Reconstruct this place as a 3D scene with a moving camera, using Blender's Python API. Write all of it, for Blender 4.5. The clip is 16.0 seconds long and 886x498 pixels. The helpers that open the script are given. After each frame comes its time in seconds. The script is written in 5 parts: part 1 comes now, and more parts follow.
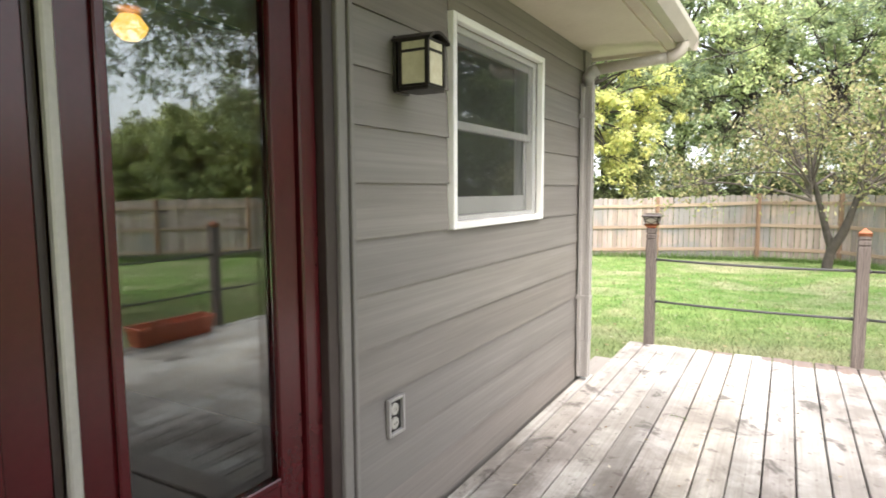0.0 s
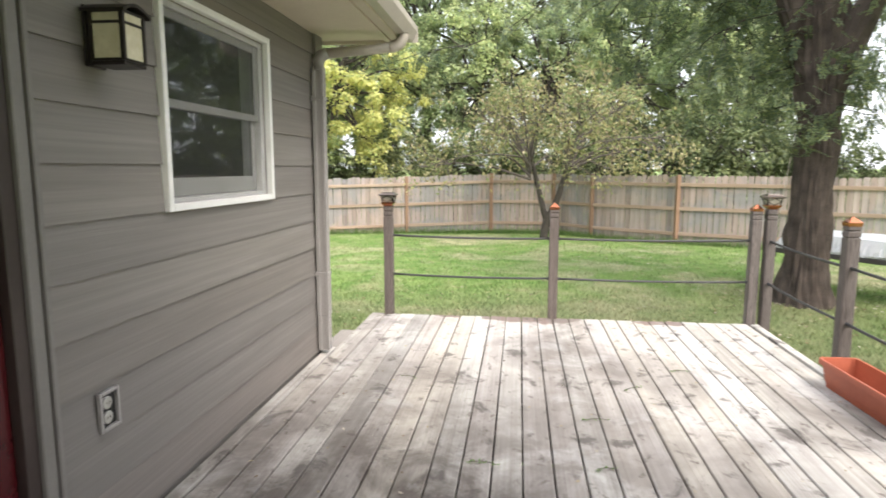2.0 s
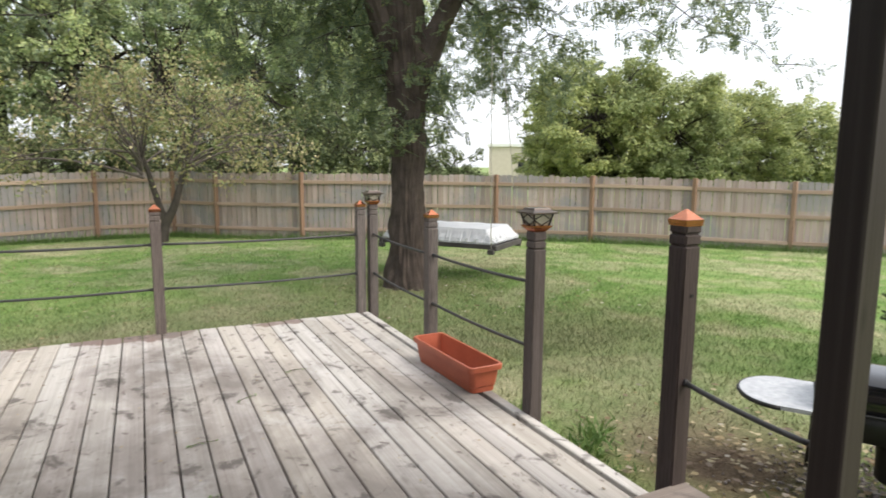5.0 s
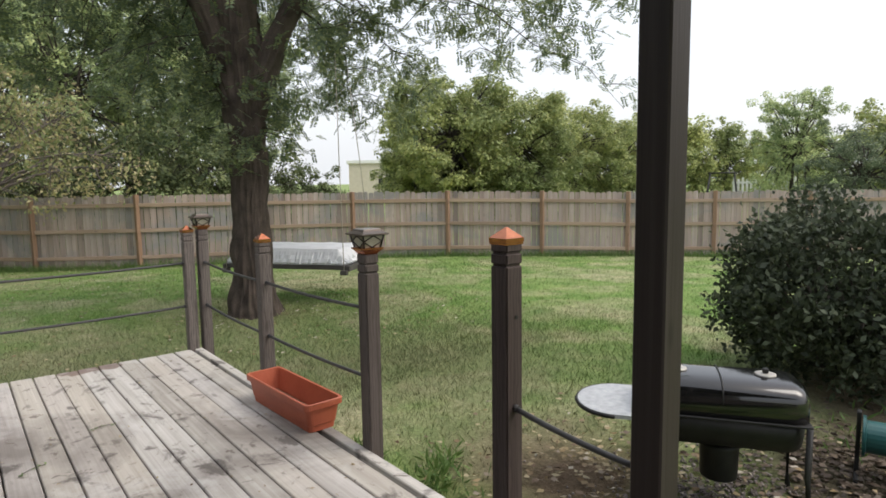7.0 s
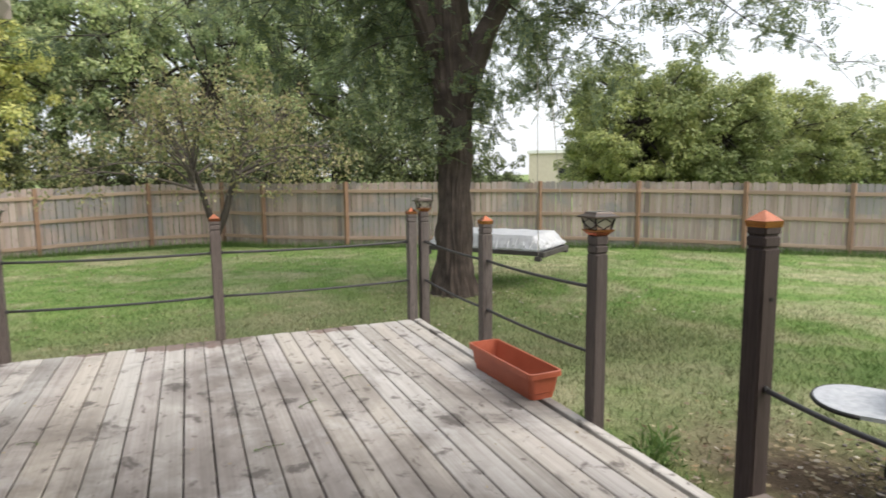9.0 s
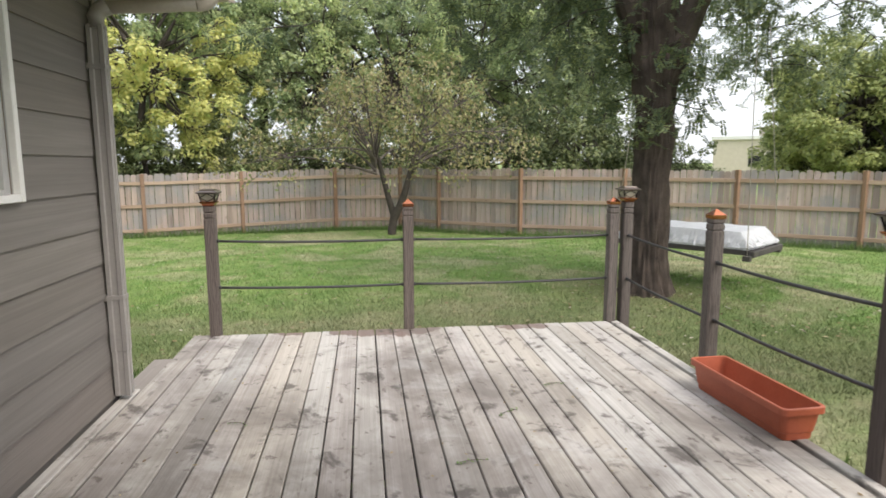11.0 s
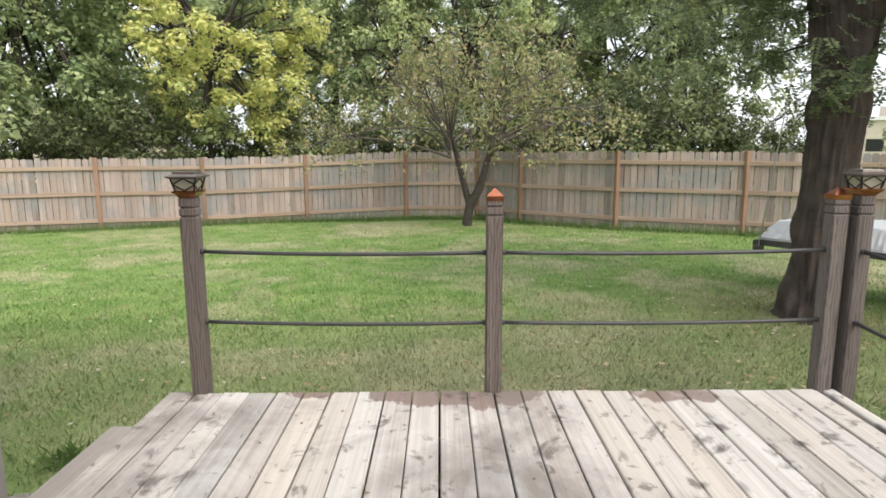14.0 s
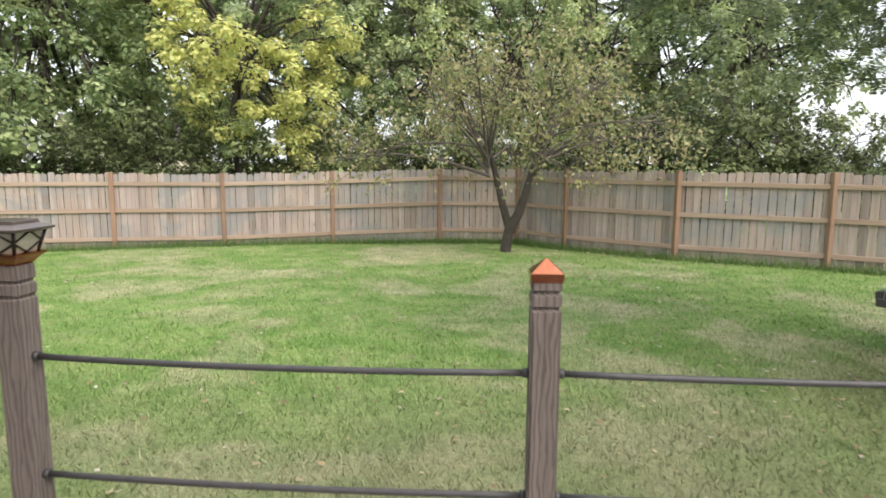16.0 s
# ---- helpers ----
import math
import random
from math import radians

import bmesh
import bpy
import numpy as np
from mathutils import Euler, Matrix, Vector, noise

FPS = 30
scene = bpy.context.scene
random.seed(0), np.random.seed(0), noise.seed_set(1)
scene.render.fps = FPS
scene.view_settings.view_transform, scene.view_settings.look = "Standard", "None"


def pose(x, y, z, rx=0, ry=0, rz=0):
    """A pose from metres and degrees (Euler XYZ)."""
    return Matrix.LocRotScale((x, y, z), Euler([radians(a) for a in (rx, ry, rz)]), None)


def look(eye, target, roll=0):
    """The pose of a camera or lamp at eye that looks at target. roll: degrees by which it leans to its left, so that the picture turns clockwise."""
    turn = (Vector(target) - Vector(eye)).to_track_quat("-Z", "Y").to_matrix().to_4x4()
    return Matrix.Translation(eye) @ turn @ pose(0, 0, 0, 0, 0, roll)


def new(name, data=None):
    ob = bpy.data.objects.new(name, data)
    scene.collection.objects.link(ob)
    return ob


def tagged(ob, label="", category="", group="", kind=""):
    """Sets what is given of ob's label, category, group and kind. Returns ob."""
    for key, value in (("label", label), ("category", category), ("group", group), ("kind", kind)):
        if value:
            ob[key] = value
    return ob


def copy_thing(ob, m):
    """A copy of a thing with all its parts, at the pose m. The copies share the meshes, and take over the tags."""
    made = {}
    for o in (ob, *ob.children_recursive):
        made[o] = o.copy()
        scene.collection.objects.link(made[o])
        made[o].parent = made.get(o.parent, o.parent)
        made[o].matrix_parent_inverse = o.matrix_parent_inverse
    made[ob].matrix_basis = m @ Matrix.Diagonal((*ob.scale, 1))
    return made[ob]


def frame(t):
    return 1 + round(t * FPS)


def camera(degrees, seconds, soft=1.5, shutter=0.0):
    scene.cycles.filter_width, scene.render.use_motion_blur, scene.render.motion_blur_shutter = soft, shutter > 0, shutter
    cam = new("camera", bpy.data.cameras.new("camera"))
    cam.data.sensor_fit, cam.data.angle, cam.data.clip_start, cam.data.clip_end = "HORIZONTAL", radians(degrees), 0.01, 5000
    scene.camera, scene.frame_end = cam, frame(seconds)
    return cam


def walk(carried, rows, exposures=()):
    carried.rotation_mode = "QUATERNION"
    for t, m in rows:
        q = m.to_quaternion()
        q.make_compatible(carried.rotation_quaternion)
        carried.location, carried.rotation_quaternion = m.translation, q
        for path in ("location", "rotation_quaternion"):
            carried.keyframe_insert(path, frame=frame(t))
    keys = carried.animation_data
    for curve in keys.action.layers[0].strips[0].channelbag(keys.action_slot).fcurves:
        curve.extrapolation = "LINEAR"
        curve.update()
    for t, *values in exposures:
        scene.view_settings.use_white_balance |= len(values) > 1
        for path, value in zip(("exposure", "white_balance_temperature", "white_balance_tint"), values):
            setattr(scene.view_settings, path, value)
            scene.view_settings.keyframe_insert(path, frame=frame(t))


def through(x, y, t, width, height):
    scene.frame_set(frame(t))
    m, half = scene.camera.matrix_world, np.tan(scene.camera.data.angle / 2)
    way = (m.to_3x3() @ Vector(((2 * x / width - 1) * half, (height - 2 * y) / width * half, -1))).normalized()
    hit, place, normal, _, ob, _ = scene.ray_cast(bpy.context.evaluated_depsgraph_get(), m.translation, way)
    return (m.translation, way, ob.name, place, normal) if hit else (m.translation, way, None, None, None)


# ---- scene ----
cam = camera(72.4, 16.0, soft=1.65, shutter=0.35)
PATH = [
    (0.0, (0.845, -0.199, 1.395), (-5.62, 0.28, 29.53)),
    (0.5, (0.890, -0.195, 1.395), (-5.99, 0.37, 25.34)),
    (1.0, (0.931, -0.205, 1.395), (-6.45, 0.47, 19.71)),
    (1.5, (0.992, -0.241, 1.401), (-7.06, 0.27, 13.47)),
    (2.0, (1.050, -0.276, 1.406), (-7.64, -0.03, 7.17)),
    (2.5, (1.036, -0.265, 1.400), (-8.06, -0.43, 0.74)),
    (3.0, (1.065, -0.211, 1.403), (-8.43, -0.47, -5.03)),
    (3.5, (1.070, -0.169, 1.404), (-8.56, -0.52, -10.68)),
    (4.0, (1.101, -0.185, 1.409), (-8.41, -0.60, -15.93)),
    (4.5, (1.175, -0.147, 1.415), (-8.17, -0.56, -21.00)),
    (5.0, (1.285, -0.108, 1.411), (-7.78, -0.37, -26.44)),
    (7.5, (1.578, -0.018, 1.424), (-6.22, 0.97, -39.87)),
    (8.0, (1.452, -0.044, 1.408), (-6.24, 1.02, -35.31)),
    (8.5, (1.332, -0.042, 1.387), (-6.58, 0.91, -29.14)),
    (9.0, (1.181, -0.060, 1.397), (-7.01, 0.55, -22.82)),
    (9.5, (1.055, -0.059, 1.407), (-7.22, 0.11, -17.88)),
    (10.0, (0.991, 0.006, 1.410), (-7.47, 0.18, -13.70)),
    (12.5, (1.079, 1.428, 1.328), (-9.33, -0.03, -1.99)),
    (13.0, (1.074, 1.749, 1.334), (-9.68, 0.15, -0.94)),
    (13.5, (1.072, 2.038, 1.296), (-9.57, -0.00, -0.46)),
    (14.0, (1.095, 2.297, 1.288), (-9.42, 0.19, -0.30)),
    (14.5, (1.108, 2.642, 1.283), (-9.23, 0.33, -0.26)),
    (15.0, (1.146, 3.037, 1.304), (-8.98, 0.03, 0.30)),
    (15.5, (1.223, 3.307, 1.326), (-8.63, 0.09, 1.77)),
    (16.0, (1.190, 3.721, 1.348), (-8.07, -0.31, 3.57)),
]
walk(cam, [(t, pose(x, y, z, 90 + tilt, lean, turn)) for t, (x, y, z), (tilt, lean, turn) in PATH],
     [(0.0, 2.2), (1.0, 2.02), (2.5, 1.52), (3.5, 1.27), (5.0, 1.1), (7.5, 0.63), (9.0, 0.9), (10.0, 1.0), (13.5, 1.1), (16.0, 1.25)])

# ---- light: bright thin overcast, the sun a soft glow behind the house ----
SUN_TURN, SUN_RISE = 138.0, 52.0
world = bpy.data.worlds.new("sky")
scene.world = world
world.use_nodes = True
wn = world.node_tree.nodes
sky = wn.new("ShaderNodeTexSky")
sky.sky_type, sky.sun_disc = "NISHITA", False
sky.sun_elevation, sky.sun_rotation = radians(SUN_RISE), radians(SUN_TURN)
sky.air_density, sky.dust_density, sky.ozone_density = 1.0, 7.0, 1.0
wn["Background"].inputs["Strength"].default_value = 0.15
cloud = wn.new("ShaderNodeMix")
cloud.data_type = "RGBA"
cloud.inputs["Factor"].default_value = 0.65
cloud.inputs["B"].default_value = (5.6, 5.75, 6.0, 1)
world.node_tree.links.new(sky.outputs[0], cloud.inputs["A"])
world.node_tree.links.new(cloud.outputs["Result"], wn["Background"].inputs["Color"])
sun = new("sun", bpy.data.lights.new("sun", "SUN"))
sun.data.energy, sun.data.angle, sun.data.color = 0.9, radians(36), (1.0, 0.97, 0.93)
sun.matrix_world = look((math.sin(radians(SUN_TURN)) * 20, math.cos(radians(SUN_TURN)) * 20, 25.6), (0, 0, 0))


# ---- materials ----
def mat(name, rough=0.7, metal=0.0):
    m = bpy.data.materials.new(name)
    m.use_nodes = True
    b = m.node_tree.nodes["Principled BSDF"]
    b.inputs["Roughness"].default_value, b.inputs["Metallic"].default_value = rough, metal
    return m, m.node_tree.nodes, m.node_tree.links, b


def coords(n, l, kind="Object", scale=(1, 1, 1), shift=False):
    """Texture coordinates, stretched; shift moves them by the object's random number."""
    if kind == "World":
        out = n.new("ShaderNodeNewGeometry").outputs["Position"]
    else:
        out = n.new("ShaderNodeTexCoord").outputs[kind]
    mp = n.new("ShaderNodeMapping")
    mp.inputs["Scale"].default_value = scale
    l.new(out, mp.inputs["Vector"])
    if shift:
        oi = n.new("ShaderNodeObjectInfo")
        mu = n.new("ShaderNodeMath")
        mu.operation = "MULTIPLY"
        mu.inputs[1].default_value = 61.0
        l.new(oi.outputs["Random"], mu.inputs[0])
        l.new(mu.outputs[0], mp.inputs["Location"])
    return mp.outputs[0]


def noise_tex(n, l, vec, scale, detail=4.0, rough=0.55, distort=0.0):
    t = n.new("ShaderNodeTexNoise")
    t.inputs["Scale"].default_value, t.inputs["Detail"].default_value = scale, detail
    t.inputs["Roughness"].default_value, t.inputs["Distortion"].default_value = rough, distort
    l.new(vec, t.inputs["Vector"])
    return t.outputs["Fac"]


def ramp(n, l, fac, stops):
    r = n.new("ShaderNodeValToRGB")
    els = r.color_ramp.elements
    while len(els) < len(stops):
        els.new(0.5)
    for e, (p, c) in zip(els, stops):
        e.position, e.color = p, (*c, 1) if len(c) == 3 else c
    l.new(fac, r.inputs["Fac"])
    return r.outputs["Color"]


def mix(n, l, a, b, fac, blend="MIX"):
    x = n.new("ShaderNodeMix")
    x.data_type, x.blend_type = "RGBA", blend
    for sock, v in ((x.inputs["Factor"], fac), (x.inputs["A"], a), (x.inputs["B"], b)):
        if isinstance(v, (int, float)):
            sock.default_value = v
        elif isinstance(v, tuple):
            sock.default_value = (*v, 1)
        else:
            l.new(v, sock)
    return x.outputs["Result"]


def bump(n, l, b, height, strength, distance=0.01):
    u = n.new("ShaderNodeBump")
    u.inputs["Strength"].default_value, u.inputs["Distance"].default_value = strength, distance
    l.new(height, u.inputs["Height"])
    l.new(u.outputs[0], b.inputs["Normal"])


def plain(name, dark, light, rough=0.6, metal=0.0, scale=6.0, relief=0.1, kind="Object", spec=None):
    """A surface whose colour wanders between two tones, with fine relief."""
    m, n, l, b = mat(name, rough, metal)
    v = coords(n, l, kind)
    big, fine = noise_tex(n, l, v, scale, 5), noise_tex(n, l, v, scale * 14, 3)
    c = ramp(n, l, mix(n, l, big, fine, 0.35), [(0.32, dark), (0.68, light)])
    l.new(c, b.inputs["Base Color"])
    if relief:
        bump(n, l, b, fine, relief, 0.004)
    if spec is not None:
        b.inputs["Specular IOR Level"].default_value = spec
    return m


def wood(name, tones, along="Y", rough=0.8, stain=None, grain=1.0, tint=0.25, knotty=0.55):
    """Weathered wood: grain along one local axis, each piece with its own tone; stain: dirt spread over the whole surface."""
    m, n, l, b = mat(name, rough)
    fine, wide = 70.0 * grain, 14.0 * grain
    sc = {"X": (0.6, fine, fine), "Y": (fine, 0.6, fine), "Z": (fine, fine, 0.6)}[along]
    sw = {"X": (0.5, wide, wide), "Y": (wide, 0.5, wide), "Z": (wide, wide, 0.5)}[along]
    g = noise_tex(n, l, coords(n, l, "Object", sc, True), 1.0, 4, 0.6, 0.6)
    w = noise_tex(n, l, coords(n, l, "Object", sw, True), 1.0, 5, 0.6, 1.2)
    c = ramp(n, l, mix(n, l, g, w, 0.5), [(0.28, tones[0]), (0.5, tones[1]), (0.72, tones[2])])
    oi = n.new("ShaderNodeObjectInfo")
    each = ramp(n, l, oi.outputs["Random"], [(0.0, (1 - tint,) * 3), (0.3, (1.0, 0.955, 0.89)), (0.6, (0.95, 0.92, 0.92)), (0.8, (1.02, 1.02, 1.01)), (1.0, (1.1, 1.085, 1.06))])
    c = mix(n, l, c, each, 1.0, "MULTIPLY")
    knots = n.new("ShaderNodeTexVoronoi")
    knots.inputs["Scale"].default_value = 1.0
    sk = {"X": (2.2, 7, 7), "Y": (7, 2.2, 7), "Z": (7, 7, 2.2)}[along]
    l.new(coords(n, l, "Object", sk, True), knots.inputs["Vector"])
    kf = ramp(n, l, knots.outputs["Distance"], [(0.05, (1, 1, 1)), (0.13, (0, 0, 0))])
    c = mix(n, l, c, tuple(0.45 * q for q in tones[0]), mix(n, l, (0, 0, 0), kf, knotty))
    if name == "weathered_deck_wood":
        # reddish drip marks at the outer ends of the planks, under the middle post and beside it
        here = n.new("ShaderNodeNewGeometry").outputs["Position"]
        ragged = noise_tex(n, l, coords(n, l, "World", (1, 0.6, 1)), 7.0, 4, 0.6, 0.3)
        drips = []
        for cx, rx, ry in ((1.2, 0.46, 0.2), (2.3, 0.26, 0.14), (0.42, 0.12, 0.08)):
            off = n.new("ShaderNodeVectorMath")
            off.operation = "SUBTRACT"
            off.inputs[1].default_value = (cx, 5.37, 0)
            l.new(here, off.inputs[0])
            sized = n.new("ShaderNodeVectorMath")
            sized.operation = "MULTIPLY"
            sized.inputs[1].default_value = (0.48 / rx, 0.48 / ry, 0)
            l.new(off.outputs[0], sized.inputs[0])
            far = n.new("ShaderNodeVectorMath")
            far.operation = "LENGTH"
            l.new(sized.outputs[0], far.inputs[0])
            add = n.new("ShaderNodeMath")
            l.new(far.outputs["Value"], add.inputs[0])
            l.new(ragged, add.inputs[1])
            drips.append(ramp(n, l, add.outputs[0], [(0.0, (0.85, 0.85, 0.85)), (0.95, (0.75, 0.75, 0.75)), (1.0, (0, 0, 0))]))
        # uneven dark brown tone, strongest at the inner left corner, fading outwards
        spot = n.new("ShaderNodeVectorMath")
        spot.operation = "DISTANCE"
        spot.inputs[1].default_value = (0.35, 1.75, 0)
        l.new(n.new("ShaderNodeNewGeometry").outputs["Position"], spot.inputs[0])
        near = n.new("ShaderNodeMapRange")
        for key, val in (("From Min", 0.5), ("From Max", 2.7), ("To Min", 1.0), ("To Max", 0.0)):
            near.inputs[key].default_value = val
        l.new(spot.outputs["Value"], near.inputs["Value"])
        blotch = ramp(n, l, noise_tex(n, l, coords(n, l, "World", (1, 0.7, 1)), 3.2, 6, 0.65, 0.5), [(0.33, (0.18, 0.18, 0.18)), (0.58, (0.95, 0.95, 0.95))])
        c = mix(n, l, c, (0.085, 0.068, 0.056), mix(n, l, blotch, near.outputs["Result"], 1.0, "MULTIPLY"))
        for drip in drips:
            c = mix(n, l, c, (0.14, 0.085, 0.068), drip)
    if "post_wood" in name and "fence" not in name:
        # bold wandering growth rings, opened by the weather
        ring = n.new("ShaderNodeTexWave")
        ring.wave_type = "RINGS"
        ring.rings_direction = "Z"
        for key, val in (("Scale", 26.0), ("Distortion", 8.0), ("Detail", 2.0), ("Detail Scale", 1.4)):
            ring.inputs[key].default_value = val
        l.new(coords(n, l, "Object", (1, 1, 0.16), True), ring.inputs["Vector"])
        rc = ramp(n, l, ring.outputs["Fac"], [(0.08, (0.5, 0.48, 0.46)), (0.4, (1.02, 1.0, 1.0)), (1.0, (1.16, 1.14, 1.12))])
        c = mix(n, l, c, rc, 0.65 if name == "brown_post_wood" else 0.4, "MULTIPLY")
    if stain:
        for colour, scale, lo, hi, amount in stain:
            sf = noise_tex(n, l, coords(n, l, "World", (1, 0.75, 1)), scale, 6, 0.62, 0.5)
            sf = ramp(n, l, sf, [(lo, (0, 0, 0)), (hi, (amount,) * 3)])
            c = mix(n, l, c, colour, sf)
    l.new(c, b.inputs["Base Color"])
    bump(n, l, b, g, 0.35, 0.004)
    b.inputs["Specular IOR Level"].default_value = 0.25
    return m


def leaf_mat(name, tones, through=0.35, patch=0.0):
    """Leaves: a tone for each leaf, some light shining through."""
    m, n, l, b = mat(name, 0.55)
    g = n.new("ShaderNodeNewGeometry")
    c = ramp(n, l, g.outputs["Random Per Island"], [(i / (len(tones) - 1), t) for i, t in enumerate(tones)])
    if patch:
        f = noise_tex(n, l, coords(n, l, "World"), patch, 3)
        c = mix(n, l, c, ramp(n, l, f, [(0.35, (0.6, 0.65, 0.6)), (0.65, (1.25, 1.2, 1.1))]), 1.0, "MULTIPLY")
    l.new(c, b.inputs["Base Color"])
    b.inputs["Specular IOR Level"].default_value = 0.3
    t = n.new("ShaderNodeBsdfTranslucent")
    l.new(c, t.inputs["Color"])
    x = n.new("ShaderNodeMixShader")
    x.inputs[0].default_value = through
    l.new(b.outputs[0], x.inputs[1])
    l.new(t.outputs[0], x.inputs[2])
    l.new(x.outputs[0], n["Material Output"].inputs["Surface"])
    return m


def lawn_colour(n, l):
    """Mown grass with greener and drier patches; drier near the deck."""
    w = coords(n, l, "World", (1, 1, 0))
    patch = noise_tex(n, l, w, 0.34, 4, 0.6, 0.4)
    small = noise_tex(n, l, w, 3.2, 5, 0.65)
    c = ramp(n, l, patch, [(0.36, (0.315, 0.33, 0.205)), (0.45, (0.245, 0.295, 0.15)), (0.5, (0.165, 0.258, 0.085)), (0.57, (0.186, 0.278, 0.096)), (0.64, (0.3, 0.325, 0.19))])
    dry = ramp(n, l, small, [(0.5, (0, 0, 0)), (0.76, (0.36, 0.36, 0.36))])
    c = mix(n, l, c, (0.27, 0.24, 0.175), dry)
    # tufts of a few centimetres, some green, some straw
    for size, low, high in ((2.1, (0.78, 0.88, 0.72), (1.24, 1.14, 1.2)), (16.0, (0.82, 0.87, 0.78), (1.2, 1.14, 1.2))):
        tuft = noise_tex(n, l, w, size, 3, 0.6, 0.3)
        c = mix(n, l, c, ramp(n, l, tuft, [(0.36, low), (0.64, high)]), 1.0, "MULTIPLY")
    # worn spots: trodden mulch by the grill, dry turf under the big tree and along the deck
    for centre, r0, r1, tone, amount in (((4.3, 2.15, 0), 0.5, 1.5, (0.13, 0.09, 0.068), 0.95), ((5.6, 0.95, 0), 0.8, 1.45, (0.055, 0.043, 0.034), 0.95), ((7.4, 1.1, 0), 0.9, 1.9, (0.11, 0.085, 0.065), 0.95), ((4.72, 7.95, 0), 0.5, 1.9, (0.24, 0.2, 0.13), 0.55), ((2.9, 6.4, 0), 0.4, 3.2, (0.16, 0.148, 0.105), 0.66), ((0.6, 6.3, 0), 0.4, 3.0, (0.17, 0.16, 0.11), 0.6), ((-2.2, 6.4, 0), 0.3, 2.6, (0.17, 0.16, 0.11), 0.5), ((5.2, 4.6, 0), 0.5, 2.8, (0.15, 0.135, 0.092), 0.66)):
        far = n.new("ShaderNodeVectorMath")
        far.operation = "DISTANCE"
        far.inputs[1].default_value = centre
        l.new(w, far.inputs[0])
        add = n.new("ShaderNodeMath")
        add.operation = "ADD"
        l.new(far.outputs["Value"], add.inputs[0])
        l.new(mix(n, l, (-0.6, -0.6, -0.6), (0.6, 0.6, 0.6), small), add.inputs[1])
        rng = n.new("ShaderNodeMapRange")
        for key, val in (("From Min", r0), ("From Max", r1), ("To Min", amount), ("To Max", 0.0)):
            rng.inputs[key].default_value = val
        l.new(add.outputs[0], rng.inputs["Value"])
        c = mix(n, l, c, tone, rng.outputs["Result"])
    return c


def ground_mat():
    m, n, l, b = mat("lawn", 0.95)
    c = lawn_colour(n, l)
    w = coords(n, l, "World", (1, 1, 0))
    fine = noise_tex(n, l, w, 38, 4, 0.7)
    c = mix(n, l, c, ramp(n, l, fine, [(0.3, (0.65, 0.65, 0.6)), (0.7, (1.25, 1.25, 1.18))]), 1.0, "MULTIPLY")
    bare = noise_tex(n, l, w, 0.8, 5, 0.7)
    bare = ramp(n, l, bare, [(0.6, (0, 0, 0)), (0.75, (0.35, 0.35, 0.35))])
    c = mix(n, l, c, (0.26, 0.21, 0.14), bare)
    l.new(c, b.inputs["Base Color"])
    b.inputs["Specular IOR Level"].default_value = 0.1
    bump(n, l, b, fine, 0.6, 0.04)
    return m


def blade_mat():
    m, n, l, b = mat("grass_blade", 0.6)
    g = n.new("ShaderNodeNewGeometry")
    own = ramp(n, l, g.outputs["Random Per Island"], [(0.0, (0.7, 0.74, 0.64)), (0.35, (0.9, 0.92, 0.86)), (0.65, (1.08, 1.06, 1.02)), (0.9, (1.24, 1.2, 1.18)), (1.0, (1.6, 1.5, 1.55))])
    l.new(mix(n, l, lawn_colour(n, l), own, 1.0, "MULTIPLY"), b.inputs["Base Color"])
    b.inputs["Specular IOR Level"].default_value = 0.2
    return m


def glass_mat(name, tint=(1, 1, 1), rough=0.0):
    m, n, l, b = mat(name, rough)
    b.inputs["Base Color"].default_value = (*tint, 1)
    b.inputs["Transmission Weight"].default_value = 1.0
    b.inputs["IOR"].default_value = 1.62  # coated insulating glass
    return m


def glow_mat(name, colour, strength):
    m, n, l, b = mat(name, 0.4)
    b.inputs["Base Color"].default_value = (*colour, 1)
    b.inputs["Emission Color"].default_value = (*colour, 1)
    b.inputs["Emission Strength"].default_value = strength
    return m


DECK_STAIN = [((0.17, 0.15, 0.135), 1.0, 0.46, 0.64, 0.85), ((0.075, 0.064, 0.058), 4.6, 0.575, 0.65, 0.75), ((0.1, 0.08, 0.07), 13.0, 0.6, 0.68, 0.75), ((0.6, 0.59, 0.575), 2.4, 0.56, 0.72, 0.45)]
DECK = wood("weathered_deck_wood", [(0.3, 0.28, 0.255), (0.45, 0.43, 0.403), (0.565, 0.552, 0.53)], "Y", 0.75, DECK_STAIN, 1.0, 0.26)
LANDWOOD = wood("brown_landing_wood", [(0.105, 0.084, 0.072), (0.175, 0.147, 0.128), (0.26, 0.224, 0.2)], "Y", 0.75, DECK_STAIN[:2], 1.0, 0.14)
STEPWOOD = wood("taupe_step_wood", [(0.24, 0.215, 0.2), (0.3, 0.275, 0.255), (0.36, 0.33, 0.31)], "Y", 0.75, None, 0.7, 0.05)
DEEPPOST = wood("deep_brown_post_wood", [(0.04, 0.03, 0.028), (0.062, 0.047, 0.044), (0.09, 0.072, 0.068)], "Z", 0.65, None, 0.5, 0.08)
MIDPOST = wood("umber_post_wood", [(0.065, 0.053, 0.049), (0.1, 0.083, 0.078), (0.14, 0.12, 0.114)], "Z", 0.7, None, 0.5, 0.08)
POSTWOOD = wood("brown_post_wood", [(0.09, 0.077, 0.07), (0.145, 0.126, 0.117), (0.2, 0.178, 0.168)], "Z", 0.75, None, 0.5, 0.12)
